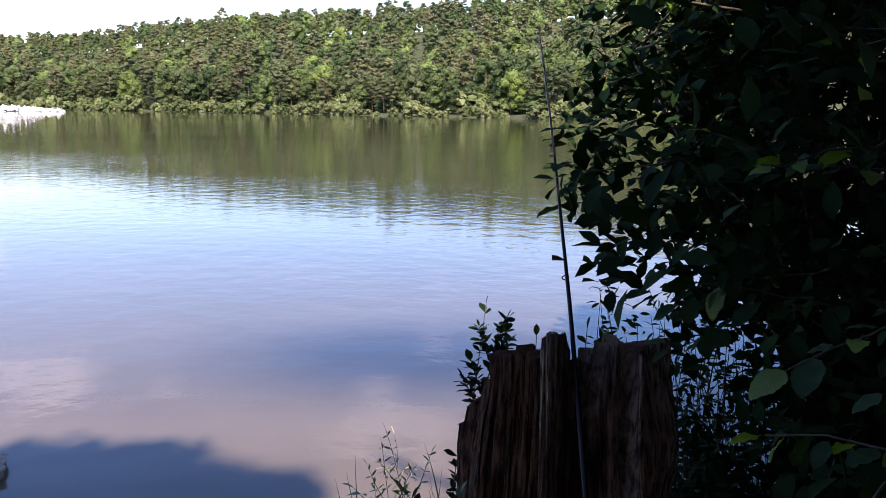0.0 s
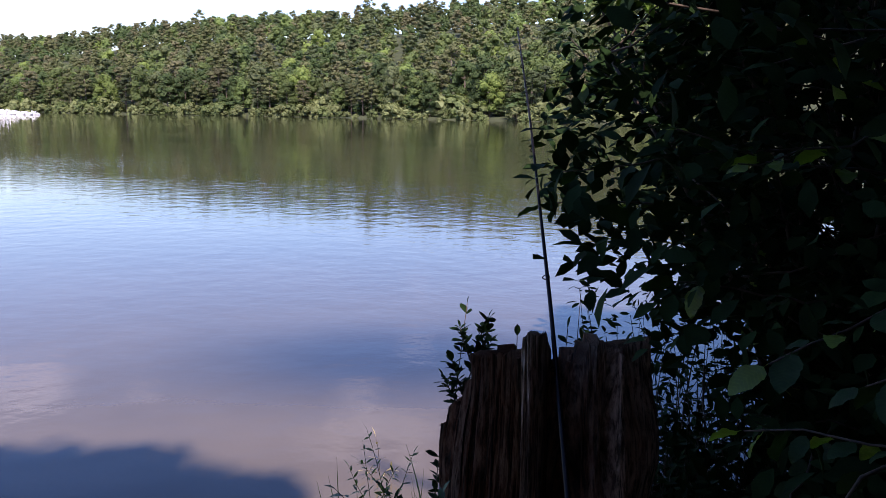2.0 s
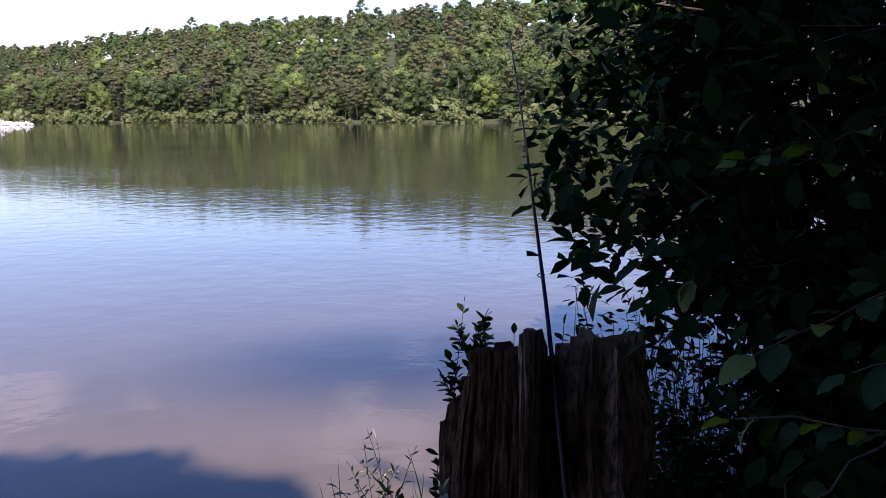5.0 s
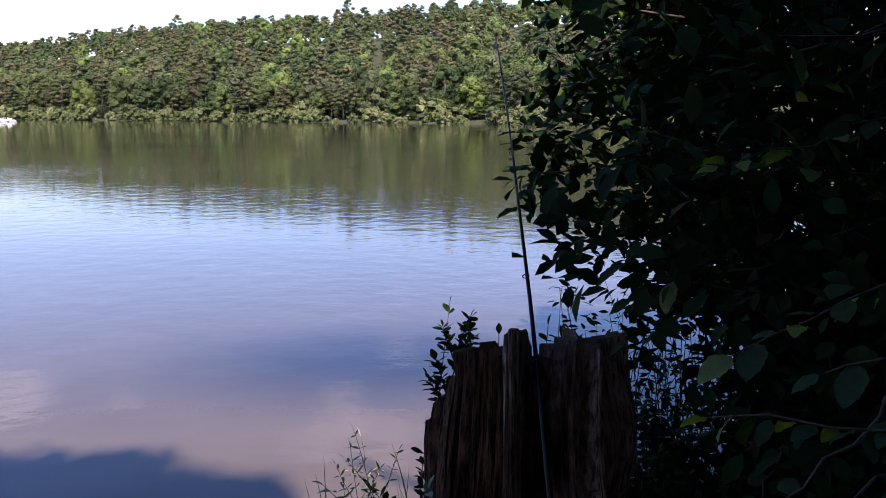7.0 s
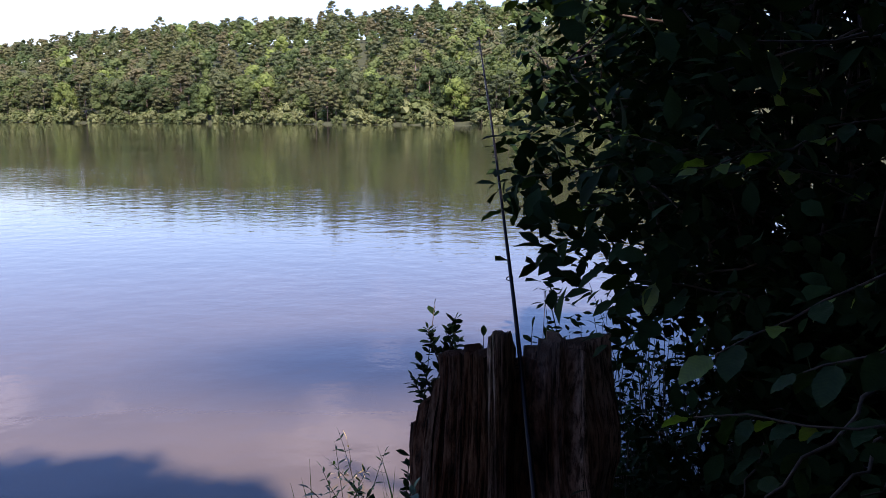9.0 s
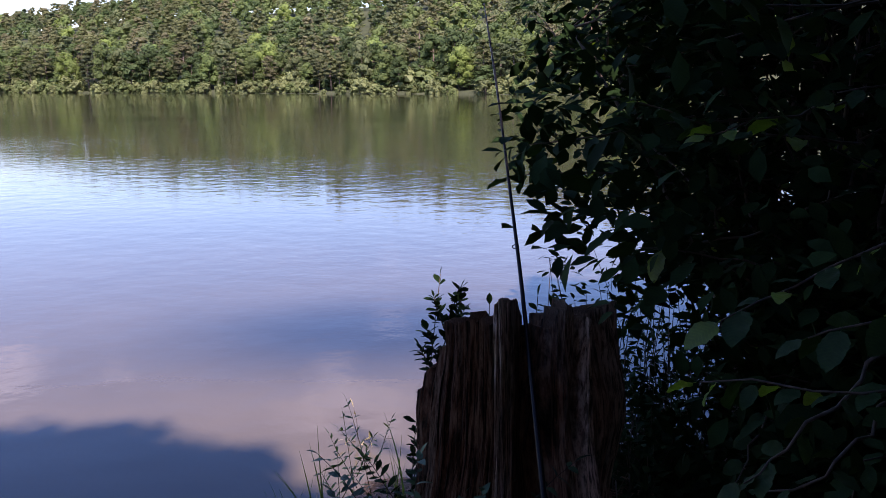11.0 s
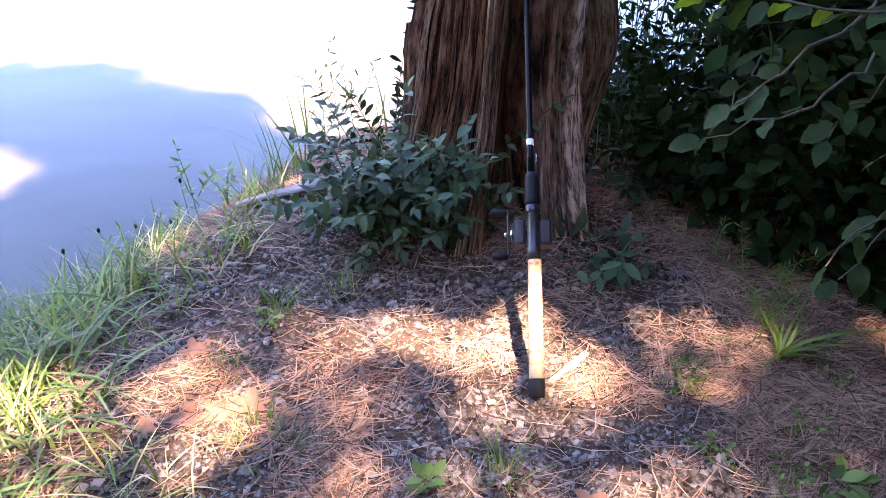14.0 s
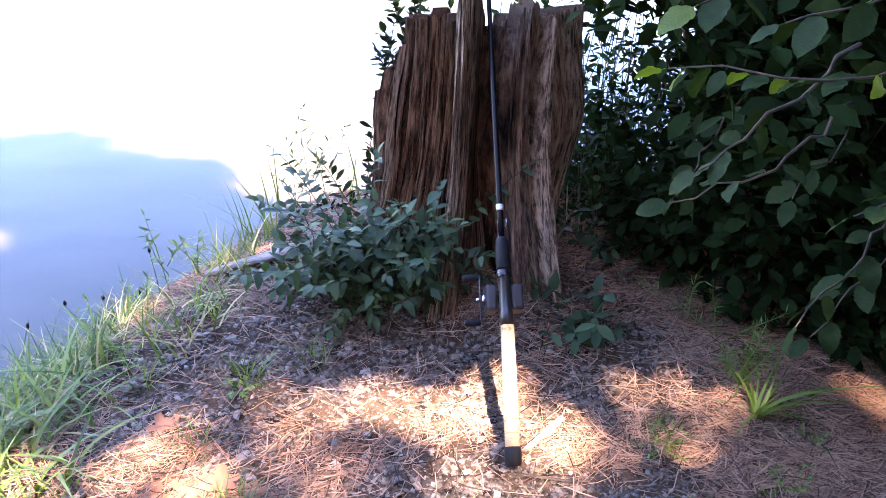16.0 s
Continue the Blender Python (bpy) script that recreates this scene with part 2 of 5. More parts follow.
LINE = plain("fishing_line", (0.45, 0.48, 0.46), rough=0.3)
CONCRETE = surface("rough_concrete", [(0.3, (0.13, 0.105, 0.078)), (0.7, (0.31, 0.255, 0.195))], scale=14, rough=0.95, bump=1.0, fine=60, dist=0.02)
SHED = surface("dark_shed", [(0.3, (0.02, 0.018, 0.016)), (0.7, (0.05, 0.045, 0.04))], scale=2, rough=0.8, bump=0.1)


def water_material():
    m, n, l, b = nodes_of("lake_water")
    t = noise_tex(n, l, 0.35, 4)
    r = ramp(n, [(0.3, (0.066, 0.055, 0.038)), (0.7, (0.100, 0.082, 0.056))])
    l.new(t.outputs["Fac"], r.inputs["Fac"])
    # silt stirred up in the shallows, clearer and greener further out
    tc, sp, mr = n.new("ShaderNodeTexCoord"), n.new("ShaderNodeSeparateXYZ"), n.new("ShaderNodeMapRange")
    mr.inputs["From Min"].default_value, mr.inputs["From Max"].default_value = 3.5, 13.0
    l.new(tc.outputs["Object"], sp.inputs["Vector"])
    l.new(sp.outputs["Y"], mr.inputs["Value"])
    silt = mix_rgb(n, l, mr.outputs["Result"], r.outputs["Color"], (0.020, 0.023, 0.012))
    # a soft dark oval painted into the water colour, for blue sky mirrored there
    mp2, ln, dim = n.new("ShaderNodeMapping"), n.new("ShaderNodeVectorMath"), n.new("ShaderNodeMapRange")
    ln.operation, dim.interpolation_type = "LENGTH", "SMOOTHSTEP"
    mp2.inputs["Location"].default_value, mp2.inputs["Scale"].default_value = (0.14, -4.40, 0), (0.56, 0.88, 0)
    dim.inputs["From Min"].default_value, dim.inputs["From Max"].default_value = 0.15, 1.15
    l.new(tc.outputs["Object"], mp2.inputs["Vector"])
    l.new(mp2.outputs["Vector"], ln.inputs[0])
    l.new(ln.outputs["Value"], dim.inputs["Value"])
    l.new(mix_rgb(n, l, dim.outputs["Result"], (0.016, 0.017, 0.018), silt), b.inputs["Base Color"])
    b.inputs["Roughness"].default_value, b.inputs["IOR"].default_value = 0.02, 1.333
    b.inputs["Specular IOR Level"].default_value = 0.5
    waves = noise_tex(n, l, 3.0, 4, (1.0, 1.1, 1), 0.55)
    calm = noise_tex(n, l, 0.035, 2, (1, 1.6, 1))
    cr2 = ramp(n, [(0.35, (0.25, 0.25, 0.25)), (0.65, (1, 1, 1))])
    l.new(calm.outputs["Fac"], cr2.inputs["Fac"])
    mul = n.new("ShaderNodeMath")
    mul.operation = "MULTIPLY"
    l.new(waves.outputs["Fac"], mul.inputs[0])
    l.new(cr2.outputs["Color"], mul.inputs[1])
    bp = n.new("ShaderNodeBump")
    bp.inputs["Strength"].default_value, bp.inputs["Distance"].default_value = 0.34, 0.030
    l.new(mul.outputs[0], bp.inputs["Height"])
    l.new(bp.outputs["Normal"], b.inputs["Normal"])
    return m


WATER = water_material()


# ---- mesh helpers ----
def mesh_of(name, verts, faces, mats, smooth=False, uvs=None, idx=None):
    me = bpy.data.meshes.new(name)
    me.from_pydata(np.asarray(verts, float).reshape(-1, 3).tolist(), [], faces.tolist() if isinstance(faces, np.ndarray) else faces)
    for mt in (mats if isinstance(mats, (list, tuple)) else [mats]):
        me.materials.append(mt)
    if smooth:
        me.polygons.foreach_set("use_smooth", [True] * len(me.polygons))
    if uvs is not None:
        lay = me.uv_layers.new(name="UVMap")
        vi = np.empty(len(me.loops), np.int32)
        me.loops.foreach_get("vertex_index", vi)
        lay.data.foreach_set("uv", np.asarray(uvs, np.float32)[vi].ravel())
    if idx is not None:
        me.polygons.foreach_set("material_index", idx)
    me.update()
    return me


def part(name, me, parent, label=""):
    ob = new(name, me)
    ob.parent = parent
    if label:
        ob["label"] = label
    return ob


def thing(name, label, category, at=(0, 0, 0), group="", kind="", me=None):
    ob = new(name, me)
    ob.location = at
    return tagged(ob, label, category, group, kind)


def joined(pieces):
    """Join (verts, faces[, uvs]) pieces into one."""
    V, F, U, k = [], [], [], 0
    for p in pieces:
        V.extend(p[0])
        F.extend([tuple(i + k for i in f) for f in p[1]])
        if len(p) > 2:
            U.extend(p[2])
        k += len(p[0])
    return (V, F, U) if U else (V, F)


def tube(points, radii, sides=6, cap=True):
    """A swept tube along points."""
    pts = [Vector(p) for p in points]
    V, F = [], []
    up = Vector((0.13, 0.29, 1)).normalized()
    for i, p in enumerate(pts):
        d = (pts[min(i + 1, len(pts) - 1)] - pts[max(i - 1, 0)]).normalized()
        a = d.cross(up)
        if a.length < 1e-3:
            a = d.cross(Vector((1, 0, 0)))
        a.normalize()
        b = d.cross(a)
        r = radii[i] if hasattr(radii, "__len__") else radii
        for k in range(sides):
            w = 2 * math.pi * k / sides
            V.append(tuple(p + (a * math.cos(w) + b * math.sin(w)) * r))
    for i in range(len(pts) - 1):
        for k in range(sides):
            k2 = (k + 1) % sides
            F.append((i * sides + k, i * sides + k2, (i + 1) * sides + k2, (i + 1) * sides + k))
    if cap:
        F.append(tuple(range(sides))[::-1])
        F.append(tuple(range((len(pts) - 1) * sides, len(pts) * sides)))
    return V, F


def lathe(profile, sides=20):
    """A turned shape round z: profile of (radius, z)."""
    V, F = [], []
    for r, z in profile:
        for k in range(sides):
            w = 2 * math.pi * k / sides
            V.append((r * math.cos(w), r * math.sin(w), z))
    for i in range(len(profile) - 1):
        for k in range(sides):
            k2 = (k + 1) % sides
            F.append((i * sides + k, i * sides + k2, (i + 1) * sides + k2, (i + 1) * sides + k))
    F.append(tuple(range(sides))[::-1])
    F.append(tuple(range((len(profile) - 1) * sides, len(profile) * sides)))
    return V, F


def moved(piece, m):
    return ([tuple(m @ Vector(v)) for v in piece[0]], *piece[1:])


def box(x0, x1, y0, y1, z0, z1, bevel=0.0):
    bm = bmesh.new()
    bmesh.ops.create_cube(bm, size=1)
    for v in bm.verts:
        v.co = ((x0 + x1) / 2 + v.co.x * (x1 - x0), (y0 + y1) / 2 + v.co.y * (y1 - y0), (z0 + z1) / 2 + v.co.z * (z1 - z0))
    if bevel:
        bmesh.ops.bevel(bm, geom=list(bm.edges), offset=bevel, segments=2, affect="EDGES", profile=0.6)
    bm.verts.index_update()
    out = [tuple(v.co) for v in bm.verts], [tuple(v.index for v in f.verts) for f in bm.faces]
    bm.free()
    return out


def leaf(length, width, fold=0.18, droop=0.25, widest=0.55, steps=5, tip=1.0):
    """A leaf along +y from the origin, folded at the midrib, with uv."""
    V, F, U = [], [], []
    for i in range(steps + 1):
        t = i / steps
        w = width * 0.5 * (math.sin(math.pi * min(1, t ** (math.log(0.5) / math.log(widest)))) ** 0.8) * (tip if i == steps else 1)
        y, z = length * t, -droop * length * t * t
        if i == steps:
            w = 0.0005
        V += [(-w, y, z + fold * w), (0, y, z), (w, y, z + fold * w)]
        U += [(0.5 - 0.5 * w / width, t), (0.5, t), (0.5 + 0.5 * w / width, t)]
    for i in range(steps):
        a = i * 3
        F += [(a, a + 1, a + 4, a + 3), (a + 1, a + 2, a + 5, a + 4)]
    return V, F, U


def scatter(proto, mats4):
    """Many copies of one piece by 4x4 matrices, joined; returns verts, faces, uvs."""
    pv = np.c_[np.array(proto[0]), np.ones(len(proto[0]))]
    V = np.einsum("nij,vj->nvi", np.array(mats4)[:, :3, :], pv).reshape(-1, 3)
    n, k = len(mats4), len(pv)
    F = []
    for i in range(n):
        F.extend([tuple(a + i * k for a in f) for f in proto[1]])
    U = list(proto[2]) * n if len(proto) > 2 else None
    return V, F, U


def heap(name, groups, mats):
    """One mesh from several (proto, matrices) groups."""
    V, F, U, k = [], [], [], 0
    for proto, ms in groups:
        if len(ms) == 0:
            continue
        v, f, u = scatter(proto, ms)
        V.append(v)
        F.extend([tuple(a + k for a in q) for q in f])
        U.extend(u if u is not None else [(0, 0)] * len(v))
        k += len(v)
    return mesh_of(name, np.concatenate(V), F, mats, True, U)


def turn(at, yaw=0, pitch=0, roll=0, size=1.0):
    c = Matrix.LocRotScale(at, Euler((pitch, roll, yaw), "XYZ"), (size,) * 3 if not hasattr(size, "__len__") else size)
    return np.array(c)


def aim(at, way, roll=0, size=1.0):
    """A matrix that lays a piece's +y along way, its +z as upward as can be."""
    y = Vector(way).normalized()
    x = y.cross(Vector((0, 0, 1)))
    x = Vector((1, 0, 0)) if x.length < 1e-4 else x.normalized()
    z = x.cross(y)
    m = Matrix((x, y, z)).transposed().to_4x4() @ Matrix.Rotation(roll, 4, "Y")
    return np.array(Matrix.Translation(at) @ m @ Matrix.Scale(size, 4))

# ---- ground, lake, hill ----
WATER_Z = -0.30
SHORE_X = [-60, -6, -2.2, -1.12, -0.9, -0.72, -0.54, -0.22, 0.3, 1.0, 4.0, 60]
SHORE_Y = [-14, -1.5, 0.65, 1.6, 1.82, 2.1, 2.42, 2.95, 3.1, 3.2, 3.4, 10]
DIR, NRM, FAR0 = np.array([0.867, -0.498]), np.array([0.498, 0.867]), np.array([-119.0, 222.0])

# the hill's skyline over the lake: rise per metre of distance, by the direction x / y
RIDGE_Q = [-0.9, -0.53, -0.456, -0.395, -0.306, -0.259, -0.151, -0.057, 0.03, 0.111, 0.3, 0.6]
RIDGE_RISE = [0.072, 0.0772, 0.083, 0.0895, 0.102, 0.1057, 0.1095, 0.116, 0.1285, 0.1345, 0.148, 0.15]


def smooth01(t):
    t = np.clip(t, 0, 1)
    return t * t * (3 - 2 * t)


def wobble(x, y, k):
    return np.sin(x * k + 1.3 * np.sin(y * k * 0.7)) * np.cos(y * k * 1.1 + 0.9 * np.sin(x * k * 0.6))


def ground_z(x, y):
    x, y = np.asarray(x, float), np.asarray(y, float)
    d = (np.interp(x, SHORE_X, SHORE_Y) - y) * 0.75 + 0.03 * wobble(x, y, 9.0)
    near = np.where(d > 0, WATER_Z + 0.30 * smooth01((d + 0.12) / 0.80) - 0.016, WATER_Z - 0.01 + 0.35 * d)
    near = near + np.where(d > 0, 0.012 * wobble(x, y, 6.0) + 0.006 * wobble(x + 3, y, 17.0), 0)
    near = near + 0.05 * smooth01((np.hypot(x - 0.27, y - 1.98) * -1 + 0.55) / 0.3)
    near = np.maximum(near + np.where(y < -1, (-1 - y) * 0.05, 0), -2.2)
    u = (x - FAR0[0]) * DIR[0] + (y - FAR0[1]) * DIR[1]
    s = (x - FAR0[0]) * NRM[0] + (y - FAR0[1]) * NRM[1] + 3.0 * np.sin(u * 0.05) + 1.5 * np.sin(u * 0.17)
    q = x / np.maximum(y, 1.0)
    crest = 283.2 / np.maximum(0.498 * q + 0.867, 0.2)
    top = np.clip(crest * np.interp(q, RIDGE_Q, RIDGE_RISE) - 8.6, 8.0, 45.0)
    hill = np.where(s < 0, np.maximum(WATER_Z + s * 0.12, -2.2), WATER_Z + 0.3 * np.minimum(s, 3) / 3 + top * smooth01(s / 150) ** 0.8)
    return np.maximum(near, np.where(y > 20, hill, -9))


def spread(lo, hi, fine_lo, fine_hi, step, grow=1.22):
    c = list(np.arange(fine_lo, fine_hi + 1e-6, step))
    w = step
    while c[-1] < hi:
        w *= grow
        c.append(c[-1] + min(w, 14))
    w = step
    while c[0] > lo:
        w *= grow
        c.insert(0, c[0] - min(w, 14))
    return np.array(c)


def grid_mesh(name, xs, ys, zf, mats):
    X, Y = np.meshgrid(xs, ys)
    Z = zf(X, Y)
    V = np.stack([X, Y, Z], -1).reshape(-1, 3)
    nx, ny = len(xs), len(ys)
    i = np.arange(nx * ny).reshape(ny, nx)
    F = np.stack([i[:-1, :-1], i[:-1, 1:], i[1:, 1:], i[1:, :-1]], -1).reshape(-1, 4)
    return V, F


gx, gy = spread(-700, 600, -1.7, 2.2, 0.016), spread(-300, 800, 0.45, 3.0, 0.016)
gv, gf = grid_mesh("ground", gx, gy, ground_z, None)
bumpy = (np.abs(gv[:, 0]) < 2.5) & (gv[:, 1] < 3.2) & (gv[:, 1] > 0)
gv[bumpy, 2] += np.array([0.010 * noise.noise((p[0] * 14, p[1] * 14, 0)) + 0.005 * noise.noise((p[0] * 45, p[1] * 45, 3)) for p in gv[bumpy]])
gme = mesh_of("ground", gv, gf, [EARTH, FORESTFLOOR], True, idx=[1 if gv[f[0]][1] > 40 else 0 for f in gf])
ground = thing("ground", "bare earth lake bank strewn with needles and gravel", "ground", kind="structure", me=gme)

wv, wf = grid_mesh("water", np.linspace(-600, 600, 25), np.linspace(-200, 700, 19), lambda x, y: x * 0 + WATER_Z, None)
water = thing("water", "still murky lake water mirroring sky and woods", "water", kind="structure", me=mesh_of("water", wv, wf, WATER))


# ---- far woods ----
def crown_cards(r, n, lobes, height, base, width, card, pine=False):
    """Small leaf clumps over the lobes of a bumpy tree crown (verts, faces), and the dark cores of the lobes (verts, faces)."""
    mid, half = (height + base) / 2, (height - base) / 2
    L = []
    for k in range(lobes):
        a, t = 2.4 * k + r.normal() * 0.4, (k + 0.5) / lobes * 1.75 - 0.85
        q = math.sqrt(max(0.03, 1 - t * t)) * (0.62 if t < 0.5 else 0.38)
        L.append((q * width * math.cos(a), q * width * math.sin(a), mid + t * half * 0.86, width * (0.34 + 0.22 * r.random()) * (0.85 if pine else 1.0)))
    L = np.array(L)
    pick = r.integers(0, lobes, n)
    D = r.normal(size=(n, 3))
    D /= np.linalg.norm(D, axis=1)[:, None]
    D[:, 2] = np.where(D[:, 2] < -0.35, -D[:, 2], D[:, 2])
    flat = 0.55 if pine else 0.8
    C = L[pick, :3] + D * (L[pick, 3] * (0.70 + 0.46 * r.random(n)))[:, None] * np.array((1, 1, flat))
    out = D + np.array((0, 0, 0.4)) + 0.42 * r.normal(size=(n, 3))
    a = np.cross(out, r.normal(size=(n, 3)))
    a /= np.linalg.norm(a, axis=1)[:, None]
    b = np.cross(out, a)
    b /= np.linalg.norm(b, axis=1)[:, None]
    s = (card * (0.55 + 0.9 * r.random(n)))[:, None]
    V = np.stack([C - a * s, C - b * s * 0.62 + a * s * 0.15, C + a * s, C + b * s * 0.62 - a * s * 0.1], 1).reshape(-1, 3)
    F = np.arange(4 * n).reshape(-1, 4)
    CV, CF = [], []
    for k, (x, y, z, q) in enumerate(L):
        bump = 1 + 0.16 * r.normal(size=(len(ICO_V), 1))
        CV.append(ICO_V * bump * q * 0.74 * np.array((1, 1, flat)) + np.array((x, y, z)))
        CF.append(ICO_F + k * len(ICO_V))
    return V, F, np.concatenate(CV), np.concatenate(CF)


bm = bmesh.new()
bmesh.ops.create_icosphere(bm, subdivisions=1, radius=1)
bm.verts.index_update()
ICO_V, ICO_F = np.array([tuple(v.co) for v in bm.verts]), np.array([[v.index for v in f.verts] for f in bm.faces])
bm.free()


def whole_crown(c):
    """Leaf clumps and cores of a crown in one list of verts and faces."""
    V, F, CV, CF = c
    return np.concatenate((V, CV)), [tuple(f) for f in F] + [tuple(f) for f in CF + len(V)]


tr = np.random.default_rng(21)
KINDS = []
for k in range(5):
    KINDS.append(("broadleaf_tree", FAR_OAK[k % 3], crown_cards(tr, 1500, 13 + k, 10.5, 0.6 + 0.3 * k, 3.0, 0.20), "broad-leaved tree in full dark green leaf on the far shore", 10.5))
for k in range(2):
    KINDS.append(("light_tree", FAR_LIME[k], crown_cards(tr, 1600, 15, 10.0, 0.6, 3.1, 0.19), "bright fresh green broad-leaved tree on the far shore", 10.0))
for k in range(4):
    KINDS.append(("pine_tree", FAR_PINE[k % 3], crown_cards(tr, 1400, 17, 11.8, 2.6, 2.6, 0.19, True), "tall olive green pine with bare lower trunk", 11.5))
for k in range(3):
    KINDS.append(("shore_bush", FAR_BUSH[k % 2], crown_cards(tr, 420, 10, 2.7, -0.3, 1.8, 0.15), "pale green waterside bush at the far shoreline", 2.2))
PROTO = []
for nm, mt, crown, lab, h in KINDS:
    e = thing(nm, lab, "bush" if nm == "shore_bush" else "tree", (0, -60, -20), group="far shore " + ("bushes" if nm == "shore_bush" else "trees"))
    if nm != "shore_bush":
        lim = [tube([(0, 0, -0.6), (0.05, 0, h * 0.4), (0.1, 0.05, h * 0.9)], [0.20, 0.15, 0.04], 7)]
        for q in range(6):
            a, z = q * 2.2, h * (0.35 + 0.09 * q)
            lim.append(tube([(0, 0, z), (1.5 * math.cos(a), 1.5 * math.sin(a), z + 0.7)], [0.07, 0.02], 5))
        part("trunk", mesh_of("trunk", *joined(lim), BARK, True), e)
    else:
        part("stem", mesh_of("stem", *joined([tube([(0, 0, -0.3), (0.5 * math.cos(q), 0.5 * math.sin(q), 1.4)], [0.05, 0.02], 5) for q in (0.5, 2.4, 4.6)]), BARK, True), e)
    part("crown", mesh_of("crown", *whole_crown(crown), mt), e)
    PROTO.append(e)


def shore_at(u, s):
    p = FAR0 + DIR * u + NRM * s
    return float(p[0]), float(p[1])


def kind_pick(r, s):
    q = r.random()
    oak = 0.56 if s < 14 else 0.40
    return int(r.random() * 5) if q < oak else 5 + int(r.random() * 2) if q < oak + 0.09 else 7 + int(r.random() * 4)


def bay(u):
    return 3.0 * math.sin(u * 0.05) + 1.5 * math.sin(u * 0.17)


fr = np.random.default_rng(5)
# single trees along the shore, then the wood behind them as one mass
for u in np.arange(-62, 190, 4.4):
    for row in range(2):
        uu, s = u + fr.uniform(-1.4, 1.4), 4.2 + row * 4.5 + fr.uniform(-1.5, 1.5) - bay(u)
        x, y = shore_at(uu, s)
        k, sc = kind_pick(fr, 5), fr.uniform(0.62, 1.12) * (0.92 if row == 0 else 1.05)
        copy_thing(PROTO[k], Matrix.LocRotScale((x, y, float(ground_z(x, y)) - 0.1), Euler((0, 0, fr.uniform(0, 6.28))), (sc, sc, sc * fr.uniform(0.9, 1.15))))
for u in np.arange(-62, 190, 1.5):
    uu, s = u + fr.uniform(-0.8, 0.8), 0.1 + fr.uniform(-0.6, 1.4) - bay(u)
    x, y = shore_at(uu, s)
    if noise.noise((u * 0.11, 0, 3)) > 0.34 or fr.random() < 0.12:
        continue
    sc = fr.uniform(0.4, 1.25)
    copy_thing(PROTO[11 + int(fr.random() * 3)], Matrix.LocRotScale((x, y, float(ground_z(x, y)) - 0.1), Euler((0, 0, fr.uniform(0, 6.28))), (sc, sc, sc * fr.uniform(0.7, 1.1))))
# undergrowth beneath the first trees
for u in np.arange(-62, 190, 3.2):
    uu, s = u + fr.uniform(-1, 1), fr.uniform(2.2, 7.0) - bay(u)
    x, y = shore_at(uu, s)
    k, sc = (11, 13, 1, 12, 4)[int(fr.random() * 5)], fr.uniform(0.5, 1.0)
    sc *= 2.0 if k > 10 else 1.0
    copy_thing(PROTO[k], Matrix.LocRotScale((x, y, float(ground_z(x, y)) - 0.5), Euler((0, 0, fr.uniform(0, 6.28))), (sc, sc, sc * (0.9 if k > 10 else 0.55))))
for e in PROTO:
    for o in list(e.children_recursive) + [e]:
        bpy.data.objects.remove(o)

WV, WF, WI, wk = [], [], [], 0
MATS = FAR_OAK + FAR_LIME + FAR_PINE + [BARK]
SLOT = [0, 1, 2, 0, 1, 3, 4, 5, 6, 7, 5]
tk = tube([(0, 0, -0.5), (0, 0, 5), (0, 0, 9.5)], [0.2, 0.15, 0.05], 5)
for s0 in np.concatenate((np.arange(13, 60, 6.0), np.arange(60, 172, 8.0))):
    for u in np.arange(-70 - 1.9 * s0, 225 + 0.5 * s0, 6.2 if s0 < 60 else 6.8):
        uu, s = u + fr.uniform(-2.4, 2.4), s0 + fr.uniform(-2.4, 2.4)
        x, y = shore_at(uu, s)
        if x / y > 0.42 or x / y < -0.70:
            continue
        k = kind_pick(fr, s)
        cv, cf, kv, kf = KINDS[k][2]
        a, sc = fr.uniform(0, 6.28), fr.uniform(0.72, 1.06) * (1.28 if (s0 > 120 and k > 6 and fr.random() < 0.05) else 1)
        R = np.array([[math.cos(a), -math.sin(a), 0], [math.sin(a), math.cos(a), 0], [0, 0, 1]]) * sc
        base = np.array((x, y, float(ground_z(x, y))))
        low = 0 if s0 < 20 else 3.6 if s0 < 60 else 4.2 if s0 < 115 else 1.5
        for verts, faces, share, grow in ((cv, cf, 0.48 if s0 < 45 else 0.29, 1.3 if s0 < 45 else 1.6), (kv, kf, 1.0, 1.0)):
            tri = verts[faces]
            mid = tri.mean(1)
            spun = mid @ R.T
            shown = (spun[:, 0] * NRM[0] + spun[:, 1] * NRM[1] < 0.9) & (mid[:, 2] > low)
            keep = np.nonzero(shown & (fr.random(len(faces)) < share))[0]
            v = mid[keep][:, None] + (tri[keep] - mid[keep][:, None]) * grow
            if len(v) == 0:
                continue
            WV.append(v.reshape(-1, 3) @ R.T + base)
            WF.extend((np.arange(v.shape[0] * v.shape[1]).reshape(-1, v.shape[1]) + wk).tolist())
            WI.extend([SLOT[k]] * len(keep))
            wk += v.shape[0] * v.shape[1]
        if s0 < 40:
            WV.append(np.array(tk[0]) * sc + base)
            tf = [[i + wk for i in f] for f in tk[1] if len(f) == 4]
            WF.extend(tf)
            WI.extend([8] * len(tf))
            wk += len(tk[0])
wood = thing("woodland", "dense mixed wood of pines and broad-leaved trees covering the hill", "woodland", kind="stuff",
             me=mesh_of("woodland", np.concatenate(WV), WF, MATS, idx=WI))

# ---- stump ----
ST = Vector((0.265, 1.99, 0))


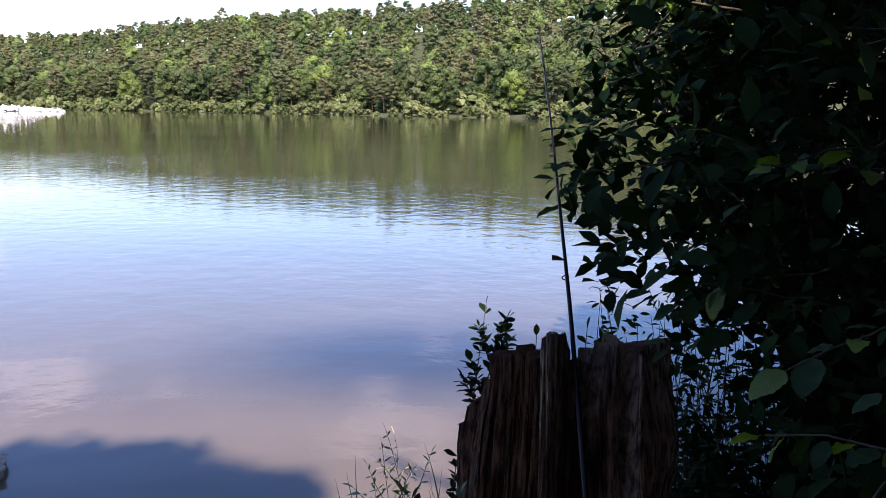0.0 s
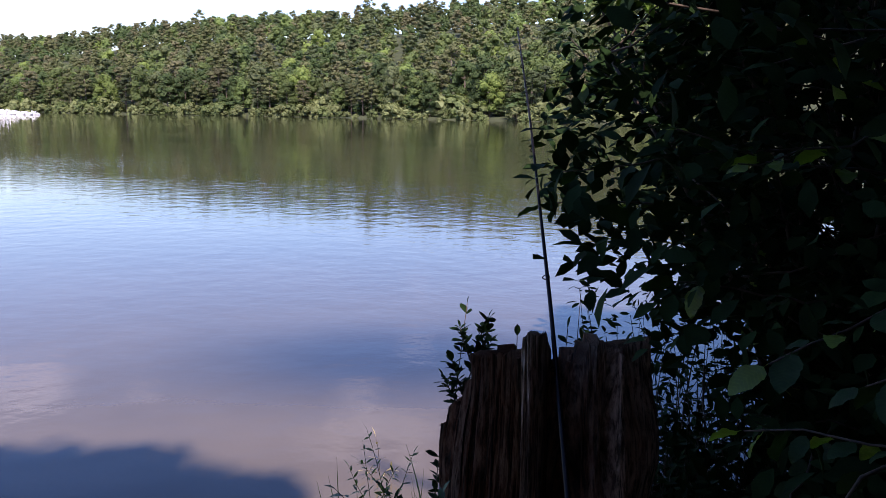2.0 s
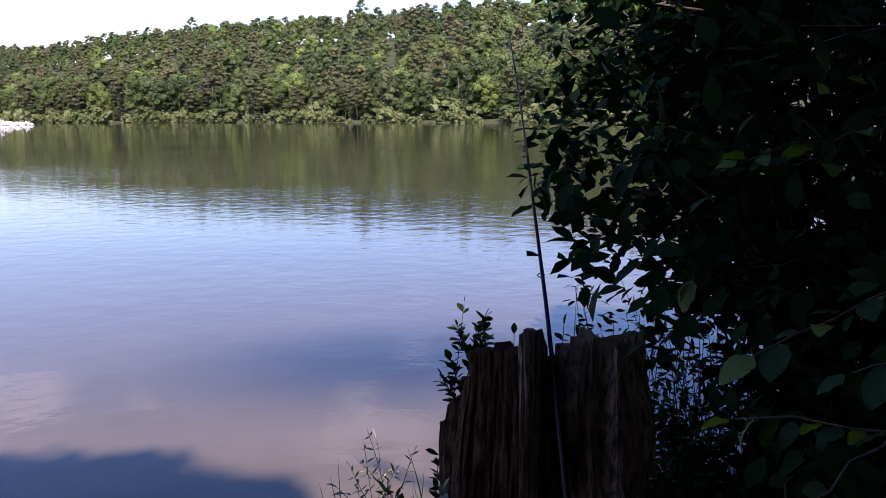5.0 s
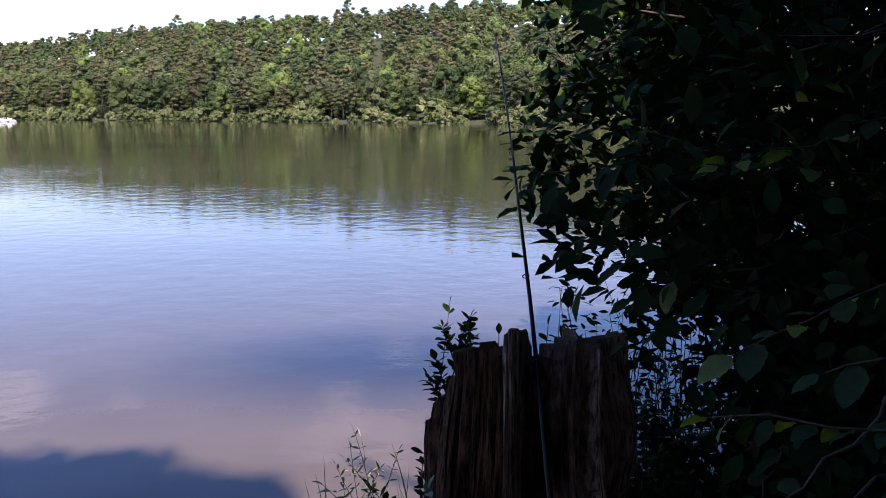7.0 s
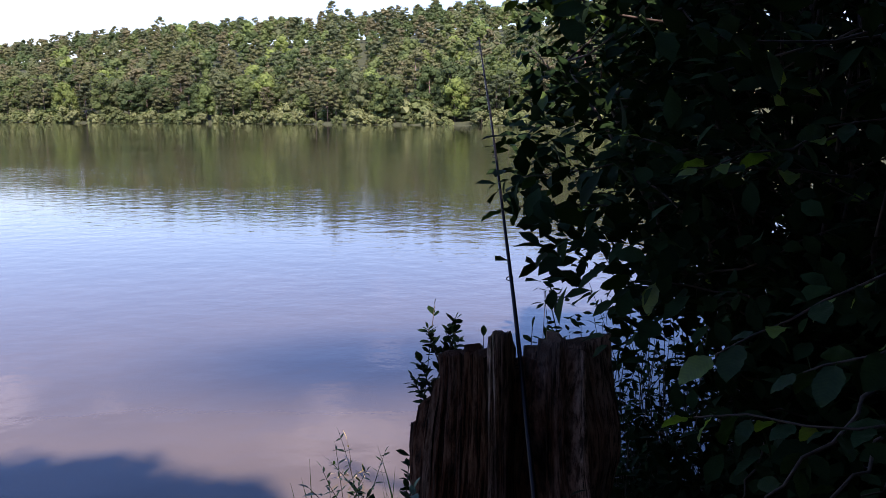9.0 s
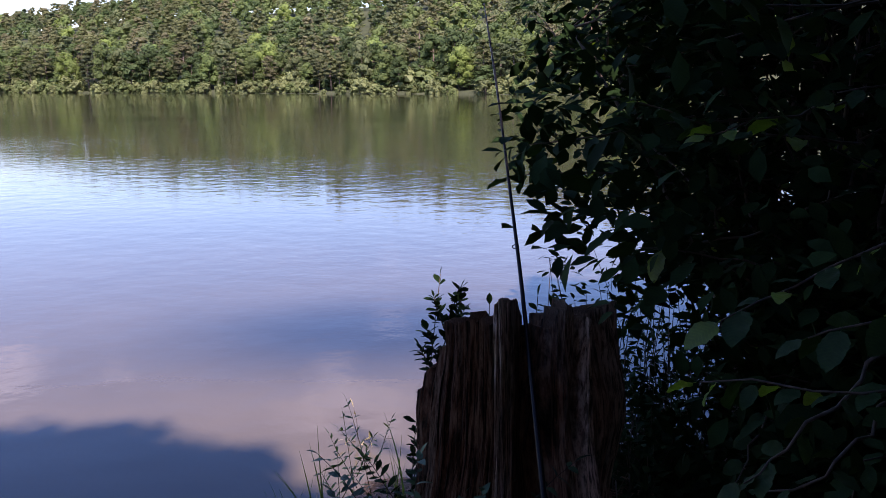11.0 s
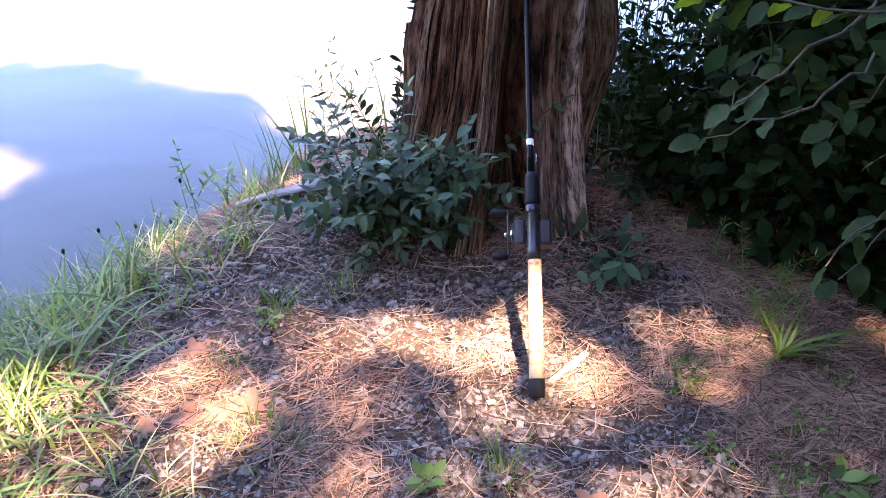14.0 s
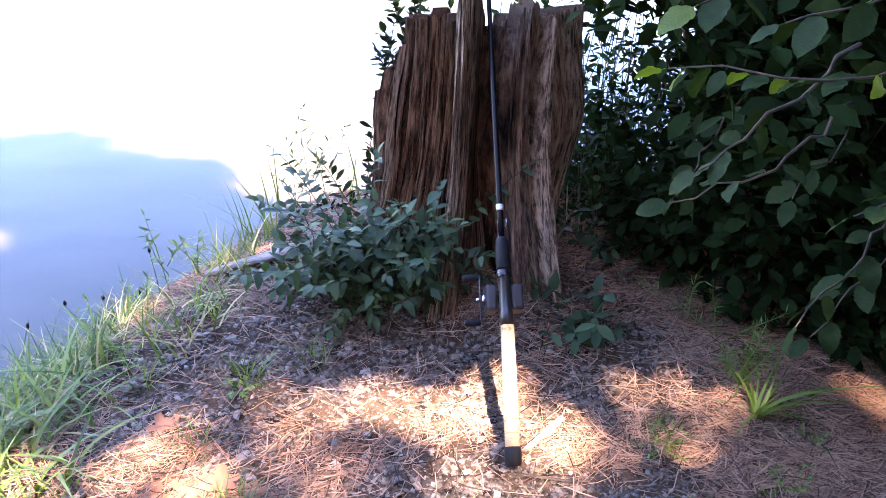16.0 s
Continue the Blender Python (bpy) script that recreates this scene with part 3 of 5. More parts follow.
def stump():
    e = thing("tree_stump", "weathered reddish brown split tree stump with jagged top", "stump", ST)
    r = np.random.default_rng(3)
    # angle from the front (degrees, minus to the left), rim height, standing proud
    lobes = [(-180, 0.55, 0.0), (-100, 0.42, 0.0), (-74, 0.47, 0.005), (-66, 0.56, 0.012), (-60, 0.60, -0.01), (-54.5, 0.60, -0.045), (-53, 0.668, 0.022), (-37.5, 0.662, 0.008),
             (-36, 0.64, -0.035), (-34.5, 0.688, 0.036), (-19, 0.680, 0.022), (-17.5, 0.65, -0.04), (-16, 0.735, 0.080), (-12, 0.762, 0.078), (-8, 0.735, 0.066), (-6.5, 0.58, -0.20), (10.5, 0.58, -0.20),
             (12, 0.655, 0.010), (15, 0.705, 0.028), (20, 0.730, 0.034), (23.5, 0.705, 0.030), (25, 0.655, -0.02), (27, 0.700, 0.056), (34, 0.672, 0.040), (35.5, 0.672, -0.045), (60, 0.682, -0.015), (78, 0.688, 0.014), (100, 0.66, 0.012), (180, 0.55, 0.0)]
    A, Hs, P = zip(*lobes)
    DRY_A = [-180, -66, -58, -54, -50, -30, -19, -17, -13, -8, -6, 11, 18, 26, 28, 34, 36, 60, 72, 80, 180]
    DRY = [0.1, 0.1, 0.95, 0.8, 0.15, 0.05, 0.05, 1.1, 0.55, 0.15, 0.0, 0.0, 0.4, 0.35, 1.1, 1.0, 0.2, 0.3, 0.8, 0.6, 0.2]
    CRACKS = [(-66, 0.04, 1.3), (-59, 0.03, 0.8), (-53.5, 0.06, 0.9), (-45, 0.022, 0.6), (-41, 0.012, 0.5), (-36, 0.06, 1.0), (-29, 0.014, 0.5), (-25, 0.022, 0.6), (-18, 0.065, 1.0), (16, 0.018, 0.5), (20, 0.025, 0.6),
              (25.2, 0.05, 0.8), (30.5, 0.014, 0.5), (35.5, 0.06, 1.1), (41, 0.014, 0.6), (48, 0.026, 0.8), (58, 0.03, 0.9), (66, 0.02, 0.6)]
    turns = list(np.arange(-96, 90, 0.3)) + list(np.arange(90, 264, 2.4))
    na, nz = len(turns), 76
    V, F, U, dry = [], [], [], []
    for a in turns:
        a = a if a < 180 else a - 360
        w = radians(a)
        h = np.interp(a, A, Hs) + 0.012 * noise.noise((a * 0.3, 0, 5)) + 0.010 * noise.noise((a * 1.3, 0, 2))
        for j in range(nz + 1):
            t = j / nz
            z = -0.16 + (h + 0.16) * t
            p = np.interp(a + 1.6 * noise.noise((a * 0.03, z * 2.0, 8)), A, P)
            foot = max(0, math.cos(w + 0.12)) ** 1.3 * 0.19 * max(0, 1 - (z + 0.05) / 0.46) ** 1.5
            flare = foot + 0.035 * max(0, 1 - (z + 0.1) / 0.30) ** 2 - 0.02 * smooth01((z - 0.1) / 0.5)
            waist = 0.022 * math.exp(-((z - 0.42) / 0.14) ** 2) * (1 if abs(a) > 40 else 0.2)
            # grooves between the fibres, broad and fine, and flakes broken across them
            g1, g2, g3 = abs(noise.noise((a * 0.20, z * 0.7, 21))), abs(noise.noise((a * 0.48, z * 1.1, 33))), abs(noise.noise((a * 1.1, z * 1.8, 47)))
            fibre = 0.008 * noise.noise((a * 0.11, z * 1.4, 3)) + 0.007 * noise.noise((a * 0.5, z * 1.5, 9)) + 0.0045 * noise.noise((a * 1.3, z * 2.4, 17)) \
                + 0.004 * noise.noise((a * 0.4, z * 16, 5)) - 0.022 * max(0, 0.10 - g1) / 0.10 - 0.012 * max(0, 0.14 - g2) / 0.14 - 0.006 * max(0, 0.2 - g3) / 0.2
            fibre -= sum(dp * math.exp(-((a - a0 - 1.2 * noise.noise((a0, z * 2.2, 5))) / (1.4 * wd)) ** 2) for a0, dp, wd in CRACKS if abs(a - a0) < 7)
            rx = 0.245 + flare + waist + 1.3 * p * (0.6 + 0.4 * t) + fibre - 0.03 * smooth01((0.42 - z) / 0.3) * smooth01((a - 35) / 30)
            V.append((rx * 1.03 * math.sin(w), -(rx * 0.82) * math.cos(w) + 0.05 * t - 0.015, z))
            U.append((a / 90, z))
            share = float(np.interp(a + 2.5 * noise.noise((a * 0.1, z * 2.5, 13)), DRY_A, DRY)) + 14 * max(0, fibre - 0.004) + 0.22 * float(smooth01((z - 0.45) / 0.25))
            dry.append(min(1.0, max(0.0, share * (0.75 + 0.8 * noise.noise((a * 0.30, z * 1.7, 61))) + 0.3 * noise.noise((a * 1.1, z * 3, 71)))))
    n1 = nz + 1
    for i in range(na):
        i2 = (i + 1) % na
        for j in range(nz):
            F.append((i * n1 + j, i2 * n1 + j, i2 * n1 + j + 1, i * n1 + j + 1))
    # rim and hollow inside
    k = len(V)
    for i in range(na):
        ox, oy, oz = V[i * n1 + nz]
        th = 0.045 + 0.012 * noise.noise((i * 0.06, 1, 1))
        L = math.hypot(ox, oy)
        ix, iy = ox * (L - th) / L, oy * (L - th) / L
        V += [(ix, iy, oz - 0.006), (ix * 0.8, iy * 0.8, max(oz - 0.20, 0.2)), (ix * 0.35, iy * 0.35, 0.30)]
        U += [(i / na * 4, oz + 0.05), (i / na * 4, oz + 0.25), (i / na * 4, 1.0)]
    for i in range(na):
        i2 = (i + 1) % na
        F.append((i * n1 + nz, i2 * n1 + nz, k + i2 * 3, k + i * 3))
        for j in range(2):
            F.append((k + i * 3 + j, k + i2 * 3 + j, k + i2 * 3 + j + 1, k + i * 3 + j + 1))
    F.append(tuple(k + i * 3 + 2 for i in range(na)))
    shell = mesh_of("wood_shell", V, F, WOOD, uvs=U)
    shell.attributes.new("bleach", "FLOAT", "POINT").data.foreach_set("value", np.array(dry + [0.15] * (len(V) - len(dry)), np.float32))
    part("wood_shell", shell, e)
    for tend in ([(-0.02, -0.255, 0.22), (-0.06, -0.26, 0.20), (-0.13, -0.24, 0.16), (-0.17, -0.22, 0.14)],
                 [(0.20, -0.15, 0.05), (0.24, -0.13, 0.16), (0.23, -0.13, 0.26)]):
        part("tendril", mesh_of("tendril", *tube(tend, 0.0016, 5), GREYWOOD, True), e, "dry pale vine tendril")
    return e


stump()


# ---- fishing rod ----
BUTT, TIP = Vector((0.268, 1.125, 0.012)), Vector((0.217, 2.650, 1.481))


def fishing_rod():
    e = thing("fishing_rod", "black casting rod with long cork grip leaning on the stump", "fishing rod", BUTT)
    way = TIP - BUTT
    L = way.length
    lean = way.to_track_quat("Z", "Y").to_matrix().to_4x4()
    e.matrix_world = Matrix.Translation(BUTT) @ lean
    part("butt_cap", mesh_of("butt_cap", *lathe([(0.0135, 0), (0.0165, 0.004), (0.0172, 0.02), (0.0165, 0.036), (0.015, 0.037)]), RUBBER, True), e, "black rubber butt cap")
    z = 0.036
    for k in range(9):
        h = 0.0265
        r0 = 0.0150 - 0.0012 * abs(k - 2) / 6
        part("cork_ring", mesh_of("cork_ring", *lathe([(r0 - 0.0008, z), (r0, z + 0.001), (r0 - 0.0001, z + h - 0.001), (r0 - 0.0008, z + h - 0.0002)]), CORK, True), e)
        z += h
    part("reel_seat", mesh_of("reel_seat", *lathe([(0.0145, z), (0.0145, z + 0.02), (0.0125, z + 0.032), (0.0115, z + 0.095), (0.0145, z + 0.10), (0.0148, z + 0.112), (0.012, z + 0.115)]), GRAPHITE, True), e, "dark graphite reel seat")
    part("locking_ring", mesh_of("locking_ring", *lathe([(0.0155, z + 0.098), (0.0162, z + 0.1), (0.0162, z + 0.106), (0.0155, z + 0.108)]), DARKSTEEL, True), e)
    part("foregrip", mesh_of("foregrip", *lathe([(0.0145, z + 0.115), (0.0158, z + 0.12), (0.0140, z + 0.172), (0.0100, z + 0.184), (0.007, z + 0.184)]), RUBBER, True), e, "tapered black foam foregrip")
    part("blank", mesh_of("blank", *lathe([(float(np.interp(q, (0.4, 0.8, 1.35, L), (0.0068, 0.0060, 0.0042, 0.0018))), q) for q in np.linspace(z + 0.18, L, 26)], 12), BLANK, True), e, "glossy black rod blank")
    part("white_wrap", mesh_of("white_wrap", *lathe([(0.0072, z + 0.243), (0.0082, z + 0.245), (0.0082, z + 0.254), (0.0072, z + 0.256)]), WHITE, True), e, "white thread band")
    hook = tube([(-0.0066, 0, z + 0.205), (-0.013, 0, z + 0.21), (-0.013, 0, z + 0.222), (-0.0066, 0, z + 0.228)], 0.0011, 6)
    part("hook_keeper", mesh_of("hook_keeper", *hook, STEEL, True), e)
    for zg, rg in ((0.95, 0.0105), (1.20, 0.0085), (1.42, 0.007), (1.62, 0.006), (1.80, 0.005), (1.96, 0.0045)):
        ring = [(rg * math.sin(w), -0.0102 - rg + rg * math.cos(w), zg) for w in np.linspace(0, 6.283, 15)]
        leg = tube([(0, -0.004, zg - 0.022), (0, -0.0105, zg - 0.002)], 0.0012, 5)
        leg2 = tube([(0, -0.004, zg + 0.016), (0, -0.0105, zg + 0.002)], 0.0012, 5)
        wrap = lathe([(0.0058 - zg * 0.0016, zg - 0.028), (0.0062 - zg * 0.0016, zg - 0.026), (0.0062 - zg * 0.0016, zg + 0.022), (0.0058 - zg * 0.0016, zg + 0.024)], 10)
        part("line_guide", mesh_of("line_guide", *joined([tube(ring, 0.0014, 6), leg, leg2, wrap]), BLANK, True), e)
    ring = [(0.004 * math.sin(w), -0.004 + 0.004 * math.cos(w), L + 0.003) for w in np.linspace(0, 6.283, 12)]
    part("tip_top", mesh_of("tip_top", *joined([tube(ring, 0.0014, 6), lathe([(0.0026, L - 0.012), (0.0028, L), (0.002, L + 0.003)], 8)]), BLANK, True), e)
    # reel, above the seat on the side that faces up and back
    rz = z + 0.060
    turnm = Matrix.Rotation(radians(-92), 4, "Z") @ Matrix.Translation((0.034, 0, rz)) @ Matrix.Rotation(radians(90), 4, "X")
    reel = part("reel", None, e)
    side = box(-0.027, 0.026, -0.027, 0.027, -0.038, -0.0145, 0.006)
    side2 = box(-0.027, 0.026, -0.027, 0.027, 0.0145, 0.040, 0.006)
    part("side_plate", mesh_of("side_plate", *moved(side, turnm), GRAPHITE), reel)
    part("side_plate", mesh_of("side_plate", *moved(side2, turnm), GRAPHITE), reel)
    part("spool", mesh_of("spool", *moved(lathe([(0.017, -0.0155), (0.017, -0.0135), (0.011, -0.012), (0.0125, 0), (0.011, 0.012), (0.017, 0.0135), (0.017, 0.0155)], 24), turnm), DARKSTEEL, True), reel)
    for a in (0.5, 1.4, 2.4, 3.6):
        bar = tube([(0.021 * math.cos(a), 0.021 * math.sin(a), -0.017), (0.021 * math.cos(a), 0.021 * math.sin(a), 0.017)], 0.0022, 8)
        part("frame_bar", mesh_of("frame_bar", *moved(bar, turnm), GRAPHITE, True), reel)
    part("reel_foot", mesh_of("reel_foot", *moved(box(-0.028, -0.02, -0.03, 0.03, -0.012, 0.012, 0.003), turnm), GRAPHITE, True), reel)
    part("star_drag", mesh_of("star_drag", *moved(lathe([(0.004, -0.044), (0.012, -0.043), (0.012, -0.039), (0.006, -0.034)], 10), turnm), STEEL, True), reel, "polished star drag")
    crank = box(-0.006, 0.006, -0.053, 0.053, -0.049, -0.0455, 0.001)
    part("crank_arm", mesh_of("crank_arm", *moved(crank, turnm), DARKSTEEL, True), reel)
    for s in (-1, 1):
        knob = moved(lathe([(0.003, -0.047), (0.0065, -0.050), (0.0082, -0.064), (0.0075, -0.078), (0.0045, -0.082)], 14), turnm @ Matrix.Translation((0, 0.047 * s, 0)))
        part("crank_knob", mesh_of("crank_knob", *knob, RUBBER, True), reel, "black crank knob")
    part("drag_nut", mesh_of("drag_nut", *moved(lathe([(0.003, -0.056), (0.005, -0.055), (0.005, -0.048), (0.003, -0.047)], 10), turnm), STEEL, True), reel)
    # line along the guides
    part("line", mesh_of("line", *tube([(0, -0.05, 0.33), (0, -0.020, 0.95), (0, -0.018, 1.2), (0, -0.012, 1.62), (0, -0.005, L)], 0.0003, 4), LINE), e)
    # the blank bows sideways where it rests against the wood
    bow = lean.to_3x3().inverted() @ way.cross(Vector((0, 0, 1))).normalized()
    for ob in e.children_recursive:
        for v in ob.data.vertices if ob.data else ():
            v.co += bow * float(np.interp(v.co.z, (0, 0.27, 0.55, 0.85, 1.1, 1.5, 1.77, 1.95, L), (0, 0.006, 0.0065, 0.0105, 0.0135, 0.0122, 0.0105, 0.0060, 0.0012)))
    return e


fishing_rod()

# ---- alder thicket beside the stump ----
def branch_points(r, start, way, length, bend=0.25, steps=7):
    p, d, out = Vector(start), Vector(way).normalized(), [tuple(start)]
    for k in range(steps):
        d = (d + Vector(r.normal(size=3)) * bend * 0.35 + Vector((0, 0, 0.03))).normalized()
        p = p + d * length / steps
        out.append(tuple(p))
    return out


SIDE_Z = [-0.3, 0.1, 0.45, 0.62, 0.74, 0.87, 1.04, 1.2, 1.37, 1.48, 1.9, 2.6]
SIDE_X = [0.95, 0.90, 0.76, 0.58, 0.44, 0.30, 0.195, 0.205, 0.285, 0.235, 0.26, 0.5]


def inside_shrub(p):
    """Leaves keep right of the thicket's lake-side edge and behind its front."""
    edge = float(np.interp(p[2], SIDE_Z, SIDE_X)) * max(p[1] / 1.9, 0.92 if p[2] < 0.85 else 0.15 + 0.85 * p[1] / 1.9)
    front = 1.05 + 0.35 * max(0, 0.9 - p[2]) + (0.3 if p[2] < 0.35 else 0) + 0.25 * max(0, 0.75 - p[0])
    return p[0] > edge and p[1] > front


def alder():
    e = thing("alder_shrub", "dense alder shrub with toothed dark green leaves", "shrub", (1.25, 2.15, 0))
    r = np.random.default_rng(11)
    o = Vector((1.25, 2.15, 0))
    stems, L1, L2 = [], [], []
    for k in range(30):
        st = (r.uniform(-0.25, 0.9), r.uniform(0.05, 0.95), -0.35)
        pts = branch_points(r, st, (r.uniform(-0.45, 0.35), r.uniform(-0.45, 0.3), 1.0), r.uniform(1.9, 3.0), 0.35)
        pts = [q for q in pts if inside_shrub(Vector(q) + o) or q[2] < 0.2]
        if len(pts) < 3:
            continue
        stem = tube(pts, np.linspace(0.013, 0.004, len(pts)), 6)
        part("stem", mesh_of("stem", *stem, TWIG, True), e)
        for q in range(13):
            at = pts[1 + int(r.integers(0, len(pts) - 1))]
            tw = branch_points(r, at, (r.uniform(-1, 0.8), r.uniform(-1, 0.6), r.uniform(-0.2, 0.6)), r.uniform(0.35, 0.75), 0.4, 5)
            if inside_shrub(Vector(tw[-1]) + o) and inside_shrub(Vector(tw[2]) + o):
                stems.append(tube(tw, np.linspace(0.004, 0.0015, 6), 4, False))
            for m in range(16):
                i = int(r.integers(1, 6))
                p = Vector(tw[i]) + Vector(r.normal(size=3)) * 0.035
                if not inside_shrub(p + o):
                    continue
                way = Vector((r.normal(), r.normal() - 0.3, r.normal() * 0.5 - 0.25))
                (L2 if r.random() < 0.05 else L1).append(aim(p, way, r.normal() * 0.5, r.uniform(0.6, 1.15)))
    # inner foliage
    n = 0
    while n < 12000:
        p = Vector((r.uniform(0.15, 3.0), r.uniform(1.15, 3.4), r.uniform(-0.2, 2.7)))
        if p.z < 0.55 and p.x < 0.95:
            continue
        if inside_shrub(p):
            L1.append(aim(p - o, (r.normal(), r.normal() - 0.3, r.normal() * 0.5 - 0.25), r.normal() * 0.5, r.uniform(0.6, 1.15)))
            n += 1
    # boughs that hang to the ground
    n = 0
    while n < 9500:
        x, z = r.uniform(0.68, 2.6), 0.9 * r.random() ** 1.4
        y = np.interp(x, (0.66, 0.77, 0.92, 1.07, 1.2, 2.0, 3.0), (2.02, 1.88, 1.64, 1.49, 1.42, 1.3, 1.25)) + abs(r.normal()) * 0.33 + 0.10 * noise.noise((x * 3, z * 3, 1)) - 0.12 * z
        p = Vector((x, y, z))
        if p.x < 0.9 and p.z > 0.3:
            continue
        L1.append(aim(p - o, (r.normal(), r.normal() - 0.3, r.normal() * 0.5 - 0.35), r.normal() * 0.5, r.uniform(0.6, 1.15)))
        n += 1
    # the side towards the lake, closed with old large leaves
    n = 0
    while n < 7000:
        p = Vector((r.uniform(0.75, 3.2), r.uniform(2.8, 3.6), r.uniform(0.2, 2.9)))
        if inside_shrub(p) and p.x > (0.25 if p.z > 0.95 else 0.31) * p.y + 0.14 * noise.noise(p * 3.5):
            L1.append(aim(p - o, (r.normal(), r.normal() * 0.4, r.normal() - 0.25), r.normal() * 0.8, r.uniform(1.2, 1.9)))
            n += 1
    # the face towards the lake and the stump
    n = 0
    while n < 1500:
        y = r.uniform(1.75, 2.8)
        p = Vector((y * r.uniform(0.15, 0.38), y, r.uniform(0.66, 1.75)))
        if inside_shrub(p) and noise.noise(p * 5.0) > 0.08 - 1.2 * (p.x / p.y - 0.2):
            L1.append(aim(p - o, (r.normal() - 0.4, r.normal() - 0.2, r.normal() * 0.5 - 0.15), r.normal() * 0.5, r.uniform(0.6, 1.1)))
            n += 1
    # unseen leaves above the view, added over the bank to block sky light
    for k in range(4200):
        p = Vector((r.uniform(0.75, 3.4), r.uniform(0.15, 1.7), r.uniform(1.85, 3.0)))
        L1.append(aim(p - o, (r.normal(), r.normal() - 0.3, r.normal() * 0.4 - 0.2), r.normal() * 0.4, r.uniform(1.2, 1.9)))
    # leaves over the gap behind the stump
    for k in range(2600):
        p = Vector((r.uniform(0.78, 1.7), r.uniform(1.8, 2.3), r.uniform(0.32, 0.95)))
        if p.x > 0.72 + 0.3 * abs(noise.noise(p * 4)):
            L1.append(aim(p - o, (r.normal(), r.normal() - 0.3, r.normal() * 0.5 - 0.3), r.normal() * 0.5, r.uniform(0.6, 1.1)))
    tagged(part("twig_work", mesh_of("twig_work", *joined(stems), TWIG, True), e), kind="stuff")
    lf = leaf(0.066, 0.037, 0.22, 0.2, 0.56, 3)
    tagged(part("foliage", heap("foliage", [(lf, L1)], ALDER_SHADED), e), kind="stuff")
    tagged(part("young_leaves", heap("young_leaves", [(lf, L2)], ALDER_YOUNG), e, "yellow-green young leaves"), kind="stuff")


alder()


def alder_leaf_meshes():
    """Broad alder leaves with a blunt tip, toothed edge and a folded midrib: dark old ones, and young ones."""
    out = []
    for mat, long, wide, seed in ((ALDER_BIG, 0.078, 0.054, 1), (ALDER_BIG, 0.072, 0.046, 2), (ALDER_YOUNG, 0.074, 0.048, 3)):
        V, F, U, n = [], [], [], 12
        for i in range(n + 1):
            t = i / n
            w = wide * 0.5 * max(0.0, math.sin(math.pi * t ** 0.80)) ** 0.62 * (1 + (0.05 if i % 2 else -0.03)) if 0 < i < n else 0.0008
            y, z = long * t, -0.20 * long * t * t + 0.0015 * math.sin(t * 9 + seed)
            edge = 0.16 * w + 0.003 * math.sin(t * 14 + seed)
            V += [(-w, y - 0.004 * (1 - t), z + edge), (-w * 0.5, y, z + 0.05 * w), (0, y + 0.002, z), (w * 0.5, y, z + 0.05 * w), (w, y - 0.004 * (1 - t), z + edge * 0.7)]
            U += [(0.5 + q * w / wide, t) for q in (-0.5, -0.25, 0, 0.25, 0.5)]
        for i in range(n):
            F += [(i * 5 + c, i * 5 + c + 1, i * 5 + c + 6, i * 5 + c + 5) for c in range(4)]
        st, sf = tube([(0, -0.014, 0.002), (0, 0.0, 0.0)], 0.0009, 4, False)
        F += [tuple(k + len(V) for k in f) for f in sf]
        V += st
        U += [(0.5, 0.0)] * len(st)
        out.append(mesh_of("leaf", V, F, mat, True, U))
    return out


BROAD = alder_leaf_meshes()


